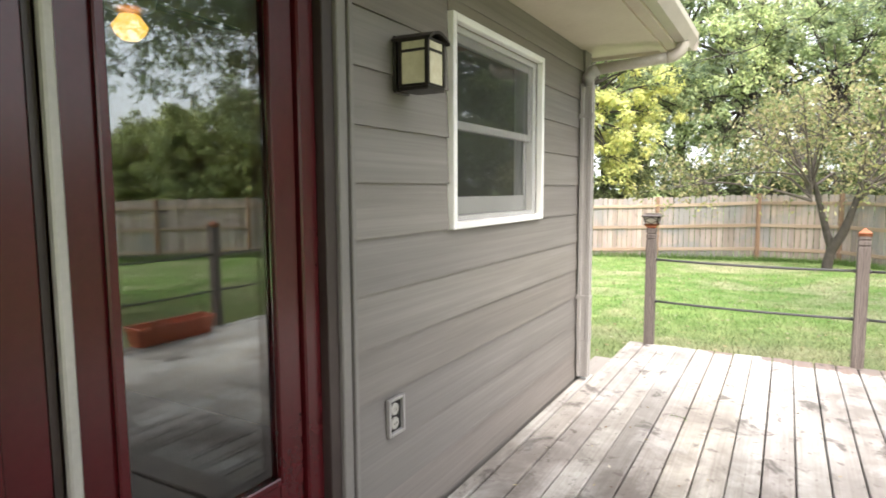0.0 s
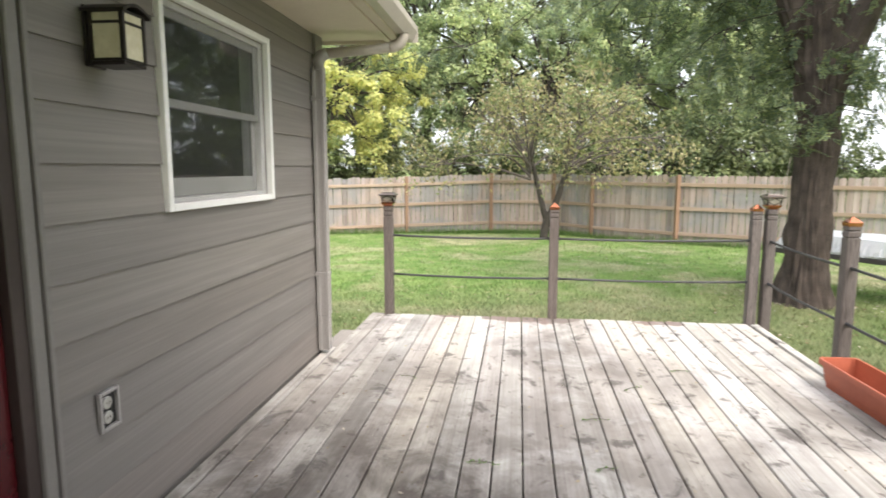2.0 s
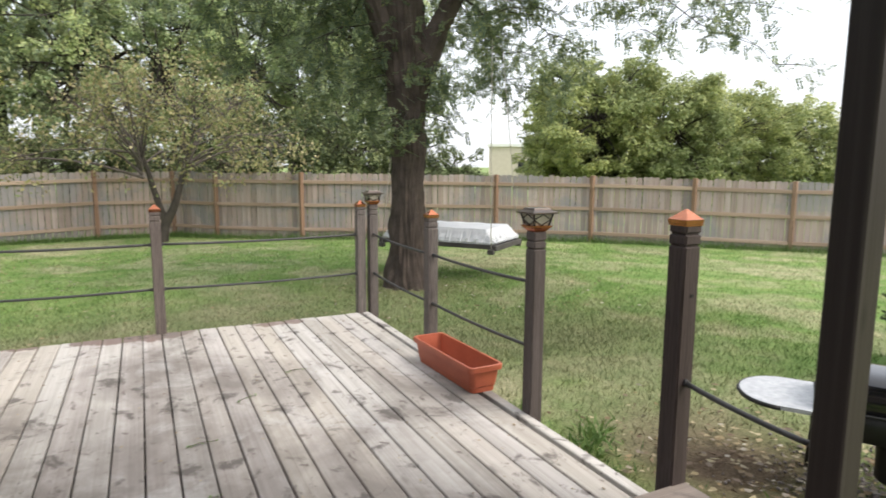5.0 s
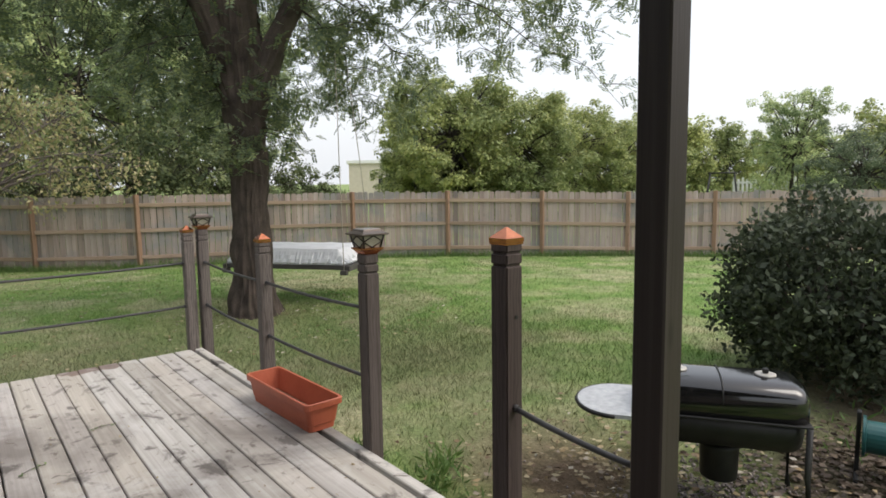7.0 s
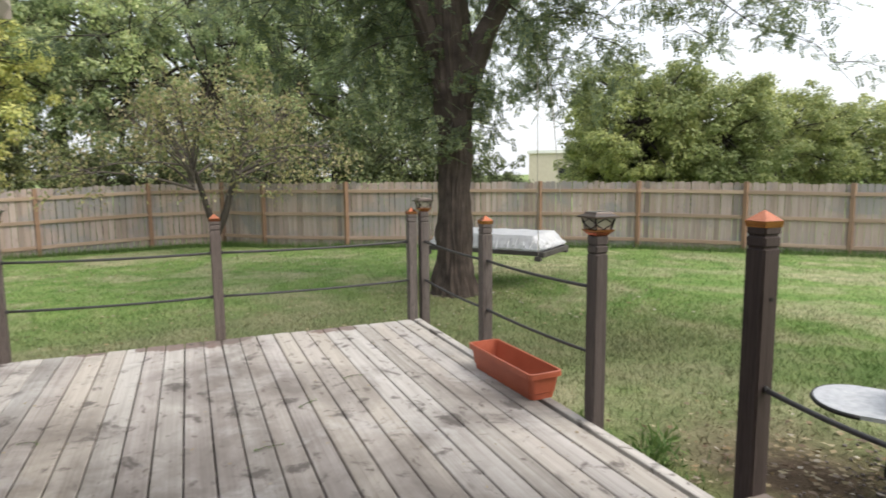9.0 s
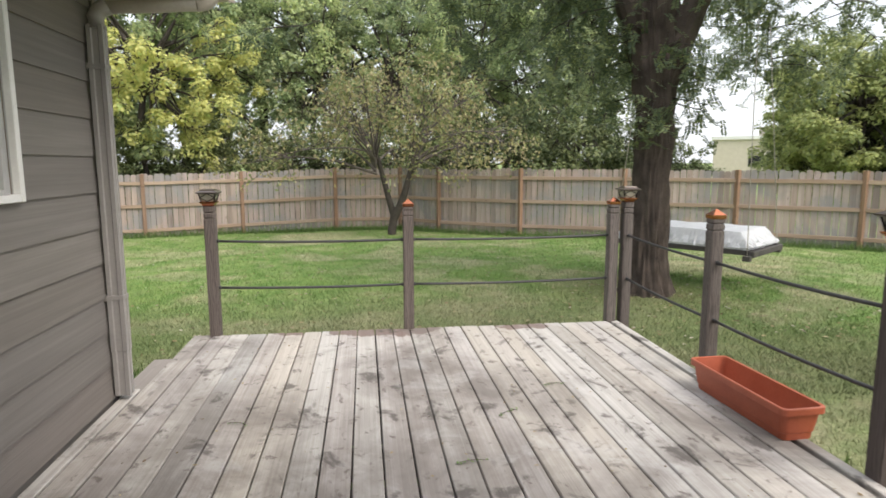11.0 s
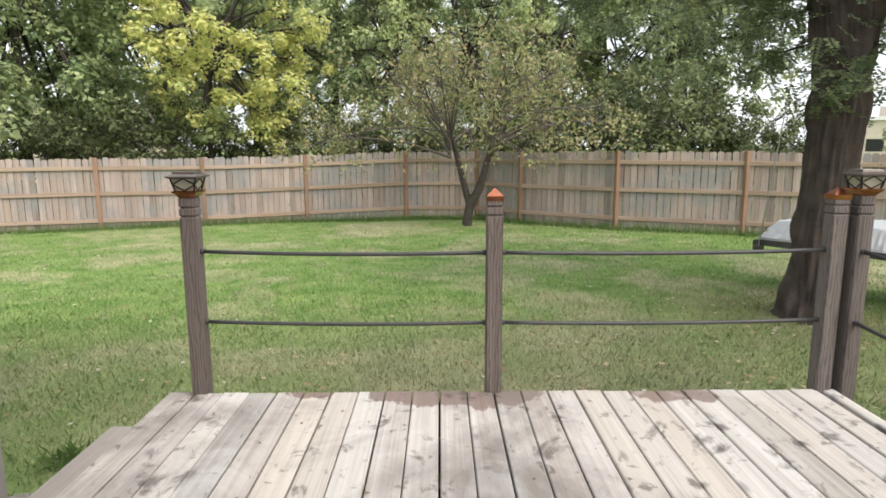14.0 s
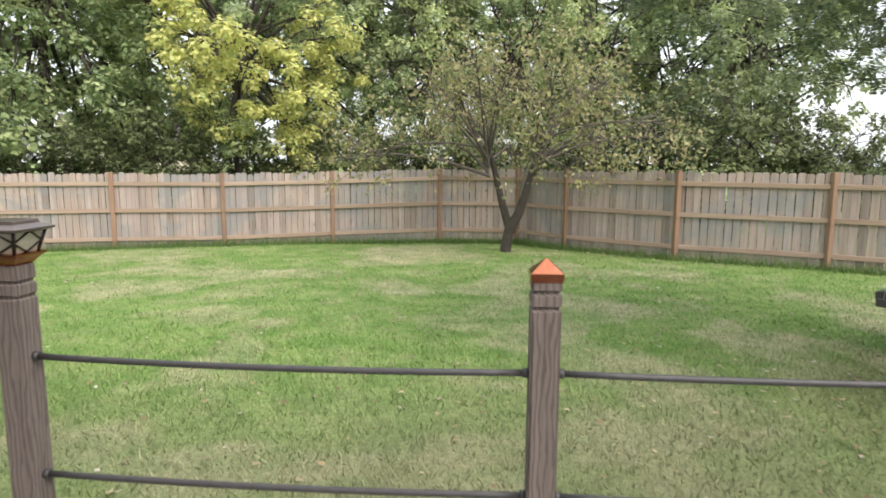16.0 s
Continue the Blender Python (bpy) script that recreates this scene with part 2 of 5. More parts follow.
DARKWOOD = wood("dark_painted_wood", [(0.022, 0.018, 0.017), (0.034, 0.027, 0.025), (0.05, 0.042, 0.04)], "Z", 0.5, None, 0.7, 0.05)
PICKET = wood("weathered_cedar_picket", [(0.25, 0.2, 0.178), (0.39, 0.322, 0.292), (0.505, 0.43, 0.397)], "Z", 0.85, [((0.25, 0.252, 0.255), 0.9, 0.46, 0.6, 0.75)], 0.5, 0.4)
RAIL = wood("cedar_rail_wood", [(0.27, 0.195, 0.145), (0.37, 0.28, 0.215), (0.46, 0.36, 0.285)], "X", 0.8, None, 0.5, 0.15)
FENCEPOST = wood("reddish_fence_post_wood", [(0.2, 0.125, 0.085), (0.29, 0.19, 0.135), (0.36, 0.25, 0.18)], "Z", 0.8, None, 0.5, 0.2)
SIDING = wood("taupe_painted_siding", [(0.148, 0.135, 0.124), (0.19, 0.175, 0.162), (0.236, 0.219, 0.204)], "Y", 0.5, None, 0.7, 0.06, 0.0)
TRIM = plain("taupe_painted_trim", (0.16, 0.148, 0.136), (0.2, 0.185, 0.17), 0.5, 0, 5, 0.05)
SOFFIT = plain("cream_soffit_paint", (0.52, 0.46, 0.37), (0.6, 0.54, 0.44), 0.6, 0, 3, 0.05)
GUTTER = plain("almond_gutter_metal", (0.36, 0.325, 0.28), (0.46, 0.415, 0.36), 0.4, 0, 4, 0.02)
SPOUT = plain("taupe_downspout_metal", (0.26, 0.243, 0.232), (0.33, 0.31, 0.295), 0.38, 0, 4, 0.02)
WHITE = plain("white_vinyl", (0.7, 0.69, 0.66), (0.82, 0.81, 0.78), 0.4, 0, 5, 0.02)
SASH = plain("grey_white_sash", (0.38, 0.37, 0.35), (0.46, 0.45, 0.43), 0.45, 0, 5, 0.02)
RED = plain("dark_red_gloss_paint", (0.044, 0.0037, 0.0055), (0.068, 0.0058, 0.0085), 0.25, 0, 2.5, 0.04)
BROWNJAMB = plain("dark_brown_jamb", (0.03, 0.02, 0.018), (0.05, 0.036, 0.032), 0.4, 0, 3, 0.03)
STRIP = plain("silver_weather_strip", (0.34, 0.33, 0.3), (0.44, 0.42, 0.38), 0.45, 0.2, 4, 0.02)
BRONZE = plain("dark_bronze_metal", (0.018, 0.014, 0.012), (0.04, 0.032, 0.028), 0.42, 0.5, 9, 0.05)
BRASS = plain("polished_brass", (0.42, 0.25, 0.09), (0.56, 0.36, 0.14), 0.3, 0.9, 9, 0.03)
LAMPGLASS = plain("cream_seeded_glass", (0.5, 0.45, 0.3), (0.68, 0.63, 0.47), 0.25, 0, 22, 0.06)
COPPER = plain("copper_cap_metal", (0.36, 0.12, 0.06), (0.56, 0.23, 0.135), 0.2, 1.0, 12, 0.05)
CAPGREY = plain("weathered_cap_roof", (0.075, 0.06, 0.052), (0.15, 0.12, 0.105), 0.28, 0.4, 12, 0.04)
CAGEGLASS = plain("frosted_cap_pane", (0.3, 0.28, 0.22), (0.46, 0.44, 0.36), 0.2, 0, 20, 0.03)
ROPE = plain("dark_rubber_cable", (0.03, 0.029, 0.03), (0.055, 0.053, 0.054), 0.5, 0, 30, 0.05)
TERRA = plain("terracotta_plastic", (0.33, 0.075, 0.035), (0.43, 0.115, 0.06), 0.5, 0, 4, 0.04)
SOIL = plain("dry_potting_soil", (0.1, 0.055, 0.035), (0.2, 0.1, 0.06), 0.95, 0, 30, 0.5)
BLACK = plain("black_enamel", (0.005, 0.005, 0.006), (0.009, 0.009, 0.01), 0.1, 0, 5, 0.02, spec=0.8)
BLACKMATT = plain("sooty_black_steel", (0.008, 0.008, 0.008), (0.02, 0.02, 0.02), 0.55, 0.2, 10, 0.1)
SHELFTOP = plain("rain_spotted_grey_shelf", (0.3, 0.31, 0.32), (0.46, 0.47, 0.48), 0.25, 0, 22, 0.05)
TEAL = plain("teal_plastic", (0.012, 0.065, 0.065), (0.024, 0.11, 0.11), 0.4, 0, 8, 0.03)
BARK = plain("deep_furrowed_bark", (0.032, 0.024, 0.019), (0.115, 0.088, 0.07), 0.95, 0, 5, 0.7)
TWIG = plain("grey_twig_bark", (0.075, 0.06, 0.052), (0.15, 0.128, 0.112), 0.9, 0, 9, 0.3)
DARKTWIG = plain("dark_wet_bark", (0.03, 0.025, 0.02), (0.07, 0.058, 0.046), 0.9, 0, 9, 0.3)
SHEET = plain("white_tarpaulin", (0.62, 0.62, 0.64), (0.76, 0.76, 0.77), 0.45, 0, 3, 0.05)
BEDWOOD = plain("grey_bed_frame_wood", (0.05, 0.045, 0.04), (0.1, 0.09, 0.08), 0.8, 0, 8, 0.2)
PALEROPE = plain("pale_hemp_rope", (0.38, 0.34, 0.28), (0.5, 0.46, 0.4), 0.9, 0, 40, 0.2)
PLASTER = plain("warm_interior_paint", (0.3, 0.2, 0.12), (0.36, 0.25, 0.15), 0.8, 0, 2, 0.03)
DARKFLOOR = plain("interior_wood_floor", (0.07, 0.045, 0.03), (0.12, 0.08, 0.05), 0.45, 0, 4, 0.05)
GRAVEL = plain("pale_gravel_stone", (0.1, 0.085, 0.078), (0.3, 0.265, 0.25), 0.9, 0, 9, 0.3)
SHINGLE = plain("brown_roof_shingle", (0.06, 0.05, 0.045), (0.12, 0.1, 0.09), 0.95, 0, 7, 0.5)
LOCUST = leaf_mat("locust_leaflet", [(0.115, 0.155, 0.11), (0.155, 0.2, 0.13), (0.2, 0.25, 0.145), (0.3, 0.335, 0.15)], 0.45, 0.5)
GREEN = leaf_mat("tree_leaf_green", [(0.255, 0.335, 0.185), (0.36, 0.45, 0.235), (0.465, 0.545, 0.28), (0.59, 0.63, 0.36)], 0.46, 0.3)
DEEP = leaf_mat("tree_leaf_deep_green", [(0.23, 0.29, 0.185), (0.315, 0.39, 0.225), (0.405, 0.47, 0.27), (0.5, 0.54, 0.33)], 0.46, 0.3)
YELLOW = leaf_mat("tree_leaf_yellow", [(0.52, 0.55, 0.19), (0.65, 0.64, 0.24), (0.74, 0.71, 0.29), (0.4, 0.5, 0.18)], 0.48)
APPLE = leaf_mat("fruit_tree_leaf", [(0.19, 0.23, 0.1), (0.27, 0.31, 0.13), (0.38, 0.36, 0.15), (0.35, 0.29, 0.17), (0.5, 0.46, 0.26)], 0.4)
OLIVE = leaf_mat("olive_green_leaf", [(0.225, 0.27, 0.125), (0.305, 0.36, 0.155), (0.385, 0.43, 0.18), (0.49, 0.51, 0.235)], 0.42, 0.3)
# olive leaf tones darkened to stand for the deep shade behind the fence
SHRUB = leaf_mat("shaded_shrub_leaf", [(0.075, 0.095, 0.05), (0.11, 0.14, 0.07), (0.16, 0.195, 0.09), (0.24, 0.27, 0.13)], 0.4, 0.3)
SAGE = leaf_mat("grey_green_leaf", [(0.1, 0.14, 0.08), (0.16, 0.2, 0.12), (0.22, 0.26, 0.16)], 0.35)
BUSHLEAF = leaf_mat("glossy_bush_leaf", [(0.034, 0.045, 0.027), (0.062, 0.08, 0.046), (0.11, 0.132, 0.076)], 0.22)
WEED = leaf_mat("weed_leaf", [(0.08, 0.15, 0.04), (0.12, 0.2, 0.055), (0.18, 0.26, 0.08)], 0.35)
LITTER = leaf_mat("fallen_leaf", [(0.14, 0.09, 0.05), (0.27, 0.2, 0.1), (0.36, 0.31, 0.19), (0.12, 0.075, 0.045), (0.5, 0.46, 0.38)], 0.1)
MULCH = leaf_mat("rotting_leaf", [(0.045, 0.032, 0.024), (0.09, 0.065, 0.045), (0.14, 0.105, 0.075), (0.055, 0.04, 0.03), (0.13, 0.105, 0.08)], 0.05)
LAWN, BLADE = ground_mat(), blade_mat()
GLASS = glass_mat("clear_pane_glass", (0.93, 0.97, 0.96))


def screen_mat():
    """Fine insect mesh: half of the light passes."""
    m, n, l, b = mat("insect_screen", 0.7)
    b.inputs["Base Color"].default_value = (0.05, 0.05, 0.052, 1)
    b.inputs["Alpha"].default_value = 0.16
    return m


SCREEN = screen_mat()


# ---- building helpers ----
def part(name, bm, material, parent=None, label=""):
    me = bpy.data.meshes.new(name)
    bm.to_mesh(me)
    bm.free()
    return hang(name, me, material, parent, label)


def hang(name, me, material, parent=None, label=""):
    if material is not None and not me.materials:
        me.materials.append(material)
    ob = new(name, me)
    if parent is not None:
        ob.parent = parent
    if label:
        ob["label"] = label
    return ob


def box(bm, x0, x1, y0, y1, z0, z1, bevel=0.0):
    """A box between the given bounds, with chamfered edges."""
    m = Matrix.Translation(((x0 + x1) / 2, (y0 + y1) / 2, (z0 + z1) / 2)) @ Matrix.Diagonal((abs(x1 - x0), abs(y1 - y0), abs(z1 - z0), 1))
    made = bmesh.ops.create_cube(bm, size=1, matrix=m)["verts"]
    if bevel:
        edges = list({e for v in made for e in v.link_edges})
        bmesh.ops.bevel(bm, geom=edges, offset=bevel, segments=1, affect="EDGES")
    return bm


def boxes(*bounds, bevel=0.0):
    bm = bmesh.new()
    for b in bounds:
        box(bm, *b, bevel=bevel)
    return bm


def lathe(rings, n=4, turn=45.0, smooth=False):
    """Stacked rings (radius, z) of n corners, capped: posts, caps, lamps."""
    bm = bmesh.new()
    rows = []
    for r, z in rings:
        rows.append([bm.verts.new((r * math.cos(radians(turn) + 2 * math.pi * i / n), r * math.sin(radians(turn) + 2 * math.pi * i / n), z)) for i in range(n)])
    for a, b in zip(rows, rows[1:]):
        for i in range(n):
            f = bm.faces.new((a[i], a[(i + 1) % n], b[(i + 1) % n], b[i]))
            f.smooth = smooth
    bm.faces.new(rows[0][::-1])
    bm.faces.new(rows[-1])
    return bm


def tube(bm, points, radii, n=8, caps=True):
    """A tapered round bar through points."""
    rows = []
    points = [Vector(p) for p in points]
    for i, p in enumerate(points):
        d = (points[min(i + 1, len(points) - 1)] - points[max(i - 1, 0)]).normalized()
        side = d.cross((0, 0, 1))
        side = side.normalized() if side.length > 0.05 else Vector((1, 0, 0))
        up = side.cross(d)
        r = radii[i] if isinstance(radii, (list, tuple)) else radii
        rows.append([bm.verts.new(p + r * (math.cos(2 * math.pi * k / n) * side + math.sin(2 * math.pi * k / n) * up)) for k in range(n)])
    for a, b in zip(rows, rows[1:]):
        for k in range(n):
            bm.faces.new((a[k], a[(k + 1) % n], b[(k + 1) % n], b[k])).smooth = True
    if caps:
        bm.faces.new(rows[0][::-1])
        bm.faces.new(rows[-1])
    return bm


def bar(points, radii, n=8):
    return tube(bmesh.new(), points, radii, n)


def np_mesh(name, verts, faces, smooth=False):
    """A mesh from arrays; faces all have as many corners."""
    verts, faces = np.asarray(verts, np.float32), np.asarray(faces, np.int32)
    me = bpy.data.meshes.new(name)
    k = faces.shape[1]
    me.vertices.add(len(verts))
    me.vertices.foreach_set("co", verts.ravel())
    me.loops.add(faces.size)
    me.loops.foreach_set("vertex_index", faces.ravel())
    me.polygons.add(len(faces))
    me.polygons.foreach_set("loop_start", np.arange(0, faces.size, k, dtype=np.int32))
    if smooth:
        me.polygons.foreach_set("use_smooth", np.ones(len(faces), bool))
    me.update(calc_edges=True)
    me.validate()
    return me


def thing(name, label, category, place=(0, 0, 0), turn=0.0, group="", kind=""):
    ob = new(name)
    ob.matrix_world = pose(*place, 0, 0, turn)
    return tagged(ob, label, category, group, kind)


def zg(x, y):
    """Height of the lawn: level by the deck, falling gently towards the fence."""
    d = np.hypot(np.asarray(x) - 1.5, np.asarray(y) - 4.0)
    return -0.33 - 0.029 * np.clip(d - 4.5, 0, 11.5) + 0.012 * np.sin(np.asarray(x) * 0.9) * np.cos(np.asarray(y) * 0.7)


# ---- ground: one sheet to the horizon ----
def build_ground():
    rr = np.concatenate([np.linspace(0, 24, 61), np.geomspace(25, 1500, 26)])
    n = 96
    a = np.arange(n) * 2 * np.pi / n
    x = 1.5 + rr[:, None] * np.cos(a)
    y = 6.0 + rr[:, None] * np.sin(a)
    v = np.stack([x, y, zg(x, y)], -1).reshape(-1, 3)
    i = np.arange(len(rr) - 1)[:, None] * n
    k = np.arange(n)
    f = np.stack([i + k, i + n + k, i + n + (k + 1) % n, i + (k + 1) % n], -1).reshape(-1, 4)
    ob = hang("ground", np_mesh("ground", v, f, True), LAWN)
    tagged(ob, "mown backyard lawn with greener and dry tan patches", "lawn", kind="structure")


build_ground()

# ---- house ----
WX = -0.466          # face of the wall behind the siding
LAND, EDGE = 0.17, 1.50   # height and front edge of the landing
DOOR = (-0.28, 1.36)
WIN = (2.175, 3.234, 1.248, 2.126)


def build_house():
    w = part("wall_east", boxes(
        (-0.6, WX, -3.6, DOOR[0], -0.4, 2.5), (-0.6, WX, DOOR[1], WIN[0], -0.4, 2.5), (-0.6, WX, WIN[1], 4.23, -0.4, 2.5),
        (-0.6, WX, DOOR[0], DOOR[1], 2.3, 2.5), (-0.6, WX, DOOR[0], DOOR[1], -0.4, LAND - 0.004),
        (-0.6, WX, WIN[0], WIN[1], -0.4, WIN[2]), (-0.6, WX, WIN[0], WIN[1], WIN[3], 2.5)), PLASTER)
    tagged(w, "exterior house wall with taupe painted lap siding", "wall", kind="structure")
    # lap siding: each board is thicker at its lower edge
    def lap(y0, y1, z0, z1):
        bm = bmesh.new()
        h, L = z1 - z0, y1 - y0
        prof = [(0.0005, 0), (0.0165, 0), (0.0165 - 0.055 * h, h), (0.0005, h)]
        a = [bm.verts.new((x, 0, z)) for x, z in prof]
        b = [bm.verts.new((x, L, z)) for x, z in prof]
        for i in range(4):
            bm.faces.new((a[i], b[i], b[(i + 1) % 4], a[(i + 1) % 4]))
        bm.faces.new(a[::-1])
        bm.faces.new(b)
        bmesh.ops.recalc_face_normals(bm, faces=bm.faces)
        ob = part("siding_board", bm, SIDING, w)
        ob.location = (WX, y0, z0)
    for k in range(-1, 12):
        z0, z1 = 0.02 + 0.2 * k, min(0.22 + 0.2 * k, 2.37)
        if k < 0:
            lap(1.53, 4.22, -0.4, z1)
        elif z1 < 1.23 or z0 > 2.15:
            lap(1.456, 4.22, z0, z1)
        else:
            lap(1.456, 2.146, z0, z1)
            lap(3.263, 4.22, z0, z1)
            if z1 > 2.16:
                lap(2.146, 3.263, 2.155, z1)
        if z1 > LAND:
            lap(-3.6, -0.376, max(z0, LAND), z1)
    for name, b, lab in (("wall_north", [(-8.0, WX + 0.001, 4.23, 4.25, -0.4, 2.5)], "plain taupe end wall of the house"),
                         ("wall_south", [(-8.0, WX + 0.001, -3.75, -3.6, -0.4, 2.5)], "plain taupe end wall of the house"),
                         ("wall_west", [(-8.15, -8.0, -3.75, 4.25, -0.4, 2.5)], "plain taupe back wall of the house")):
        tagged(part(name, boxes(*b), TRIM), lab, "wall", kind="structure")
    tagged(part("interior_wall", boxes((-4.9, -4.8, -3.6, 4.23, LAND, 2.5)), PLASTER), "tan painted inner wall of a dim room", "wall", kind="structure")
    tagged(part("interior_wall", boxes((-4.8, -0.601, 2.0, 2.08, LAND, 2.5)), PLASTER), "tan painted partition beside the window room", "wall", kind="structure")
    tagged(part("interior_floor", boxes((-8.0, -0.6, -3.6, 4.23, 0.05, LAND - 0.002)), DARKFLOOR), "dark wooden floor inside the house", "floor", kind="structure")
    tagged(part("ceiling", boxes((-8.0, -0.6, -3.6, 4.23, 2.5, 2.56)), PLASTER), "tan painted ceiling inside the house", "ceiling", kind="structure")
    # corner board
    c = part("corner_trim", boxes((WX, -0.437, 4.12, 4.275, -0.38, 2.37), (-0.6, WX, 4.251, 4.275, -0.38, 2.37), bevel=0.003), TRIM)
    tagged(c, "taupe painted corner board of the house", "trim", kind="structure")
    # eave: soffit, fascia, roof
    s = part("soffit", boxes((-0.47, 0.13, -3.75, 4.42, 2.371, 2.386), (0.02, 0.06, -3.75, 4.42, 2.357, 2.37)), SOFFIT)
    tagged(s, "cream painted soffit under the roof overhang", "soffit", kind="structure")
    f = part("fascia", boxes((0.131, 0.15, -3.75, 4.44, 2.345, 2.5), (-8.2, 0.131, 4.421, 4.44, 2.345, 2.5), bevel=0.003), SOFFIT)
    tagged(f, "cream fascia board along the eave", "fascia", kind="structure")
    bm = bmesh.new()
    for x0, z0, x1, z1 in ((0.2, 2.49, -4.0, 4.0), (-4.0, 4.0, -8.4, 2.49)):
        vs = [bm.verts.new(p) for p in ((x0, -3.8, z0), (x0, 4.5, z0), (x1, 4.5, z1), (x1, -3.8, z1), (x0, -3.8, z0 + 0.06), (x0, 4.5, z0 + 0.06), (x1, 4.5, z1 + 0.06), (x1, -3.8, z1 + 0.06))]
        for q in ((0, 1, 2, 3), (7, 6, 5, 4), (0, 4, 5, 1), (1, 5, 6, 2), (2, 6, 7, 3), (3, 7, 4, 0)):
            bm.faces.new([vs[i] for i in q])
    bmesh.ops.recalc_face_normals(bm, faces=bm.faces)
    tagged(part("roof", bm, SHINGLE), "low gabled roof with brown shingles", "roof", kind="structure")
    bm = bmesh.new()
    for y in (-3.7, 4.249):
        vs = [bm.verts.new(p) for p in ((-8.0, y, 2.5), (-0.47, y, 2.5), (-4.0, y, 3.98))]
        bm.faces.new(vs)
    tagged(part("gable_wall", bm, TRIM), "plain taupe gable triangle under the roof", "wall", kind="structure")
    # porch roof carried by the tall post
    p = part("porch_roof", boxes((-0.45, 3.35, -3.6, 1.3, 2.62, 2.7), (3.04, 3.16, -3.6, 1.25, 2.45, 2.62)), SHINGLE)
    tagged(p, "plain porch roof and beam over the landing", "roof", kind="structure")


build_house()


def build_gutter():
    g = thing("rain_gutter", "almond metal rain gutter along the eave", "gutter", (0.151, 0, 2.36))
    bm = bmesh.new()
    prof = [(0, 0.115), (0, 0), (0.065, 0), (0.085, 0.035), (0.105, 0.07), (0.105, 0.115), (0.095, 0.115), (0.095, 0.075), (0.06, 0.008), (0.006, 0.008), (0.006, 0.115)]
    a = [bm.verts.new((x, -3.8, z)) for x, z in prof]
    b = [bm.verts.new((x, 4.47, z)) for x, z in prof]
    for i in range(len(prof)):
        j = (i + 1) % len(prof)
        bm.faces.new((a[i], a[j], b[j], b[i]))
    bmesh.ops.recalc_face_normals(bm, faces=bm.faces)
    part("trough", bm, GUTTER, g)
    part("end_cap", boxes((-0.002, 0.107, 4.47, 4.475, -0.002, 0.117)), GUTTER, g)
    d = thing("downspout", "taupe metal downspout running down the house corner", "downspout", (-0.398, 4.06, 0.0))
    # upright pipe with corrugated faces
    bm = bmesh.new()
    rings = []
    for z in (0.035, 0.3, 0.305, 0.62, 0.625, 1.4, 2.12):
        hw, hd = (0.041, 0.034) if z not in (0.305, 0.62) else (0.044, 0.037)
        pts = [(-hw, -hd), (-0.5 * hw, -hd), (-0.35 * hw, -hd + 0.006), (0.35 * hw, -hd + 0.006), (0.5 * hw, -hd), (hw, -hd),
               (hw, -0.4 * hd), (hw - 0.006, -0.25 * hd), (hw - 0.006, 0.25 * hd), (hw, 0.4 * hd), (hw, hd), (-hw, hd)]
        rings.append([bm.verts.new((x, y, z)) for x, y in pts])
    for a, b in zip(rings, rings[1:]):
        for i in range(12):
            bm.faces.new((a[i], a[(i + 1) % 12], b[(i + 1) % 12], b[i]))
    bm.faces.new(rings[0][::-1])
    bm.faces.new(rings[-1])
    part("pipe", bm, SPOUT, d)
    part("elbow", bar([(0, 0, 2.10), (0, 0, 2.16), (0.02, 0.01, 2.2), (0.06, 0.02, 2.222)], 0.044, 10), SPOUT, d)
    part("run", bar([(0.05, 0.018, 2.218), (0.3, 0.07, 2.245), (0.5, 0.11, 2.268)], 0.037, 10), GUTTER, d)
    pts, rad = [], []
    for i in range(19):
        a = i / 18 * math.pi / 2
        pts.append((0.5 + 0.1 * math.sin(a), 0.11 + 0.02 * math.sin(a), 2.268 + 0.1 * (1 - math.cos(a))))
        rad.append(0.042 if i % 2 else 0.037)
    part("curved_elbow", bar(pts, rad, 12), GUTTER, d)
    for z in (0.62, 1.9):
        part("strap", boxes((-0.048, 0.046, -0.04, 0.04, z - 0.012, z + 0.012), (-0.066, -0.048, -0.036, -0.024, z - 0.02, z + 0.02)), SPOUT, d)


build_gutter()


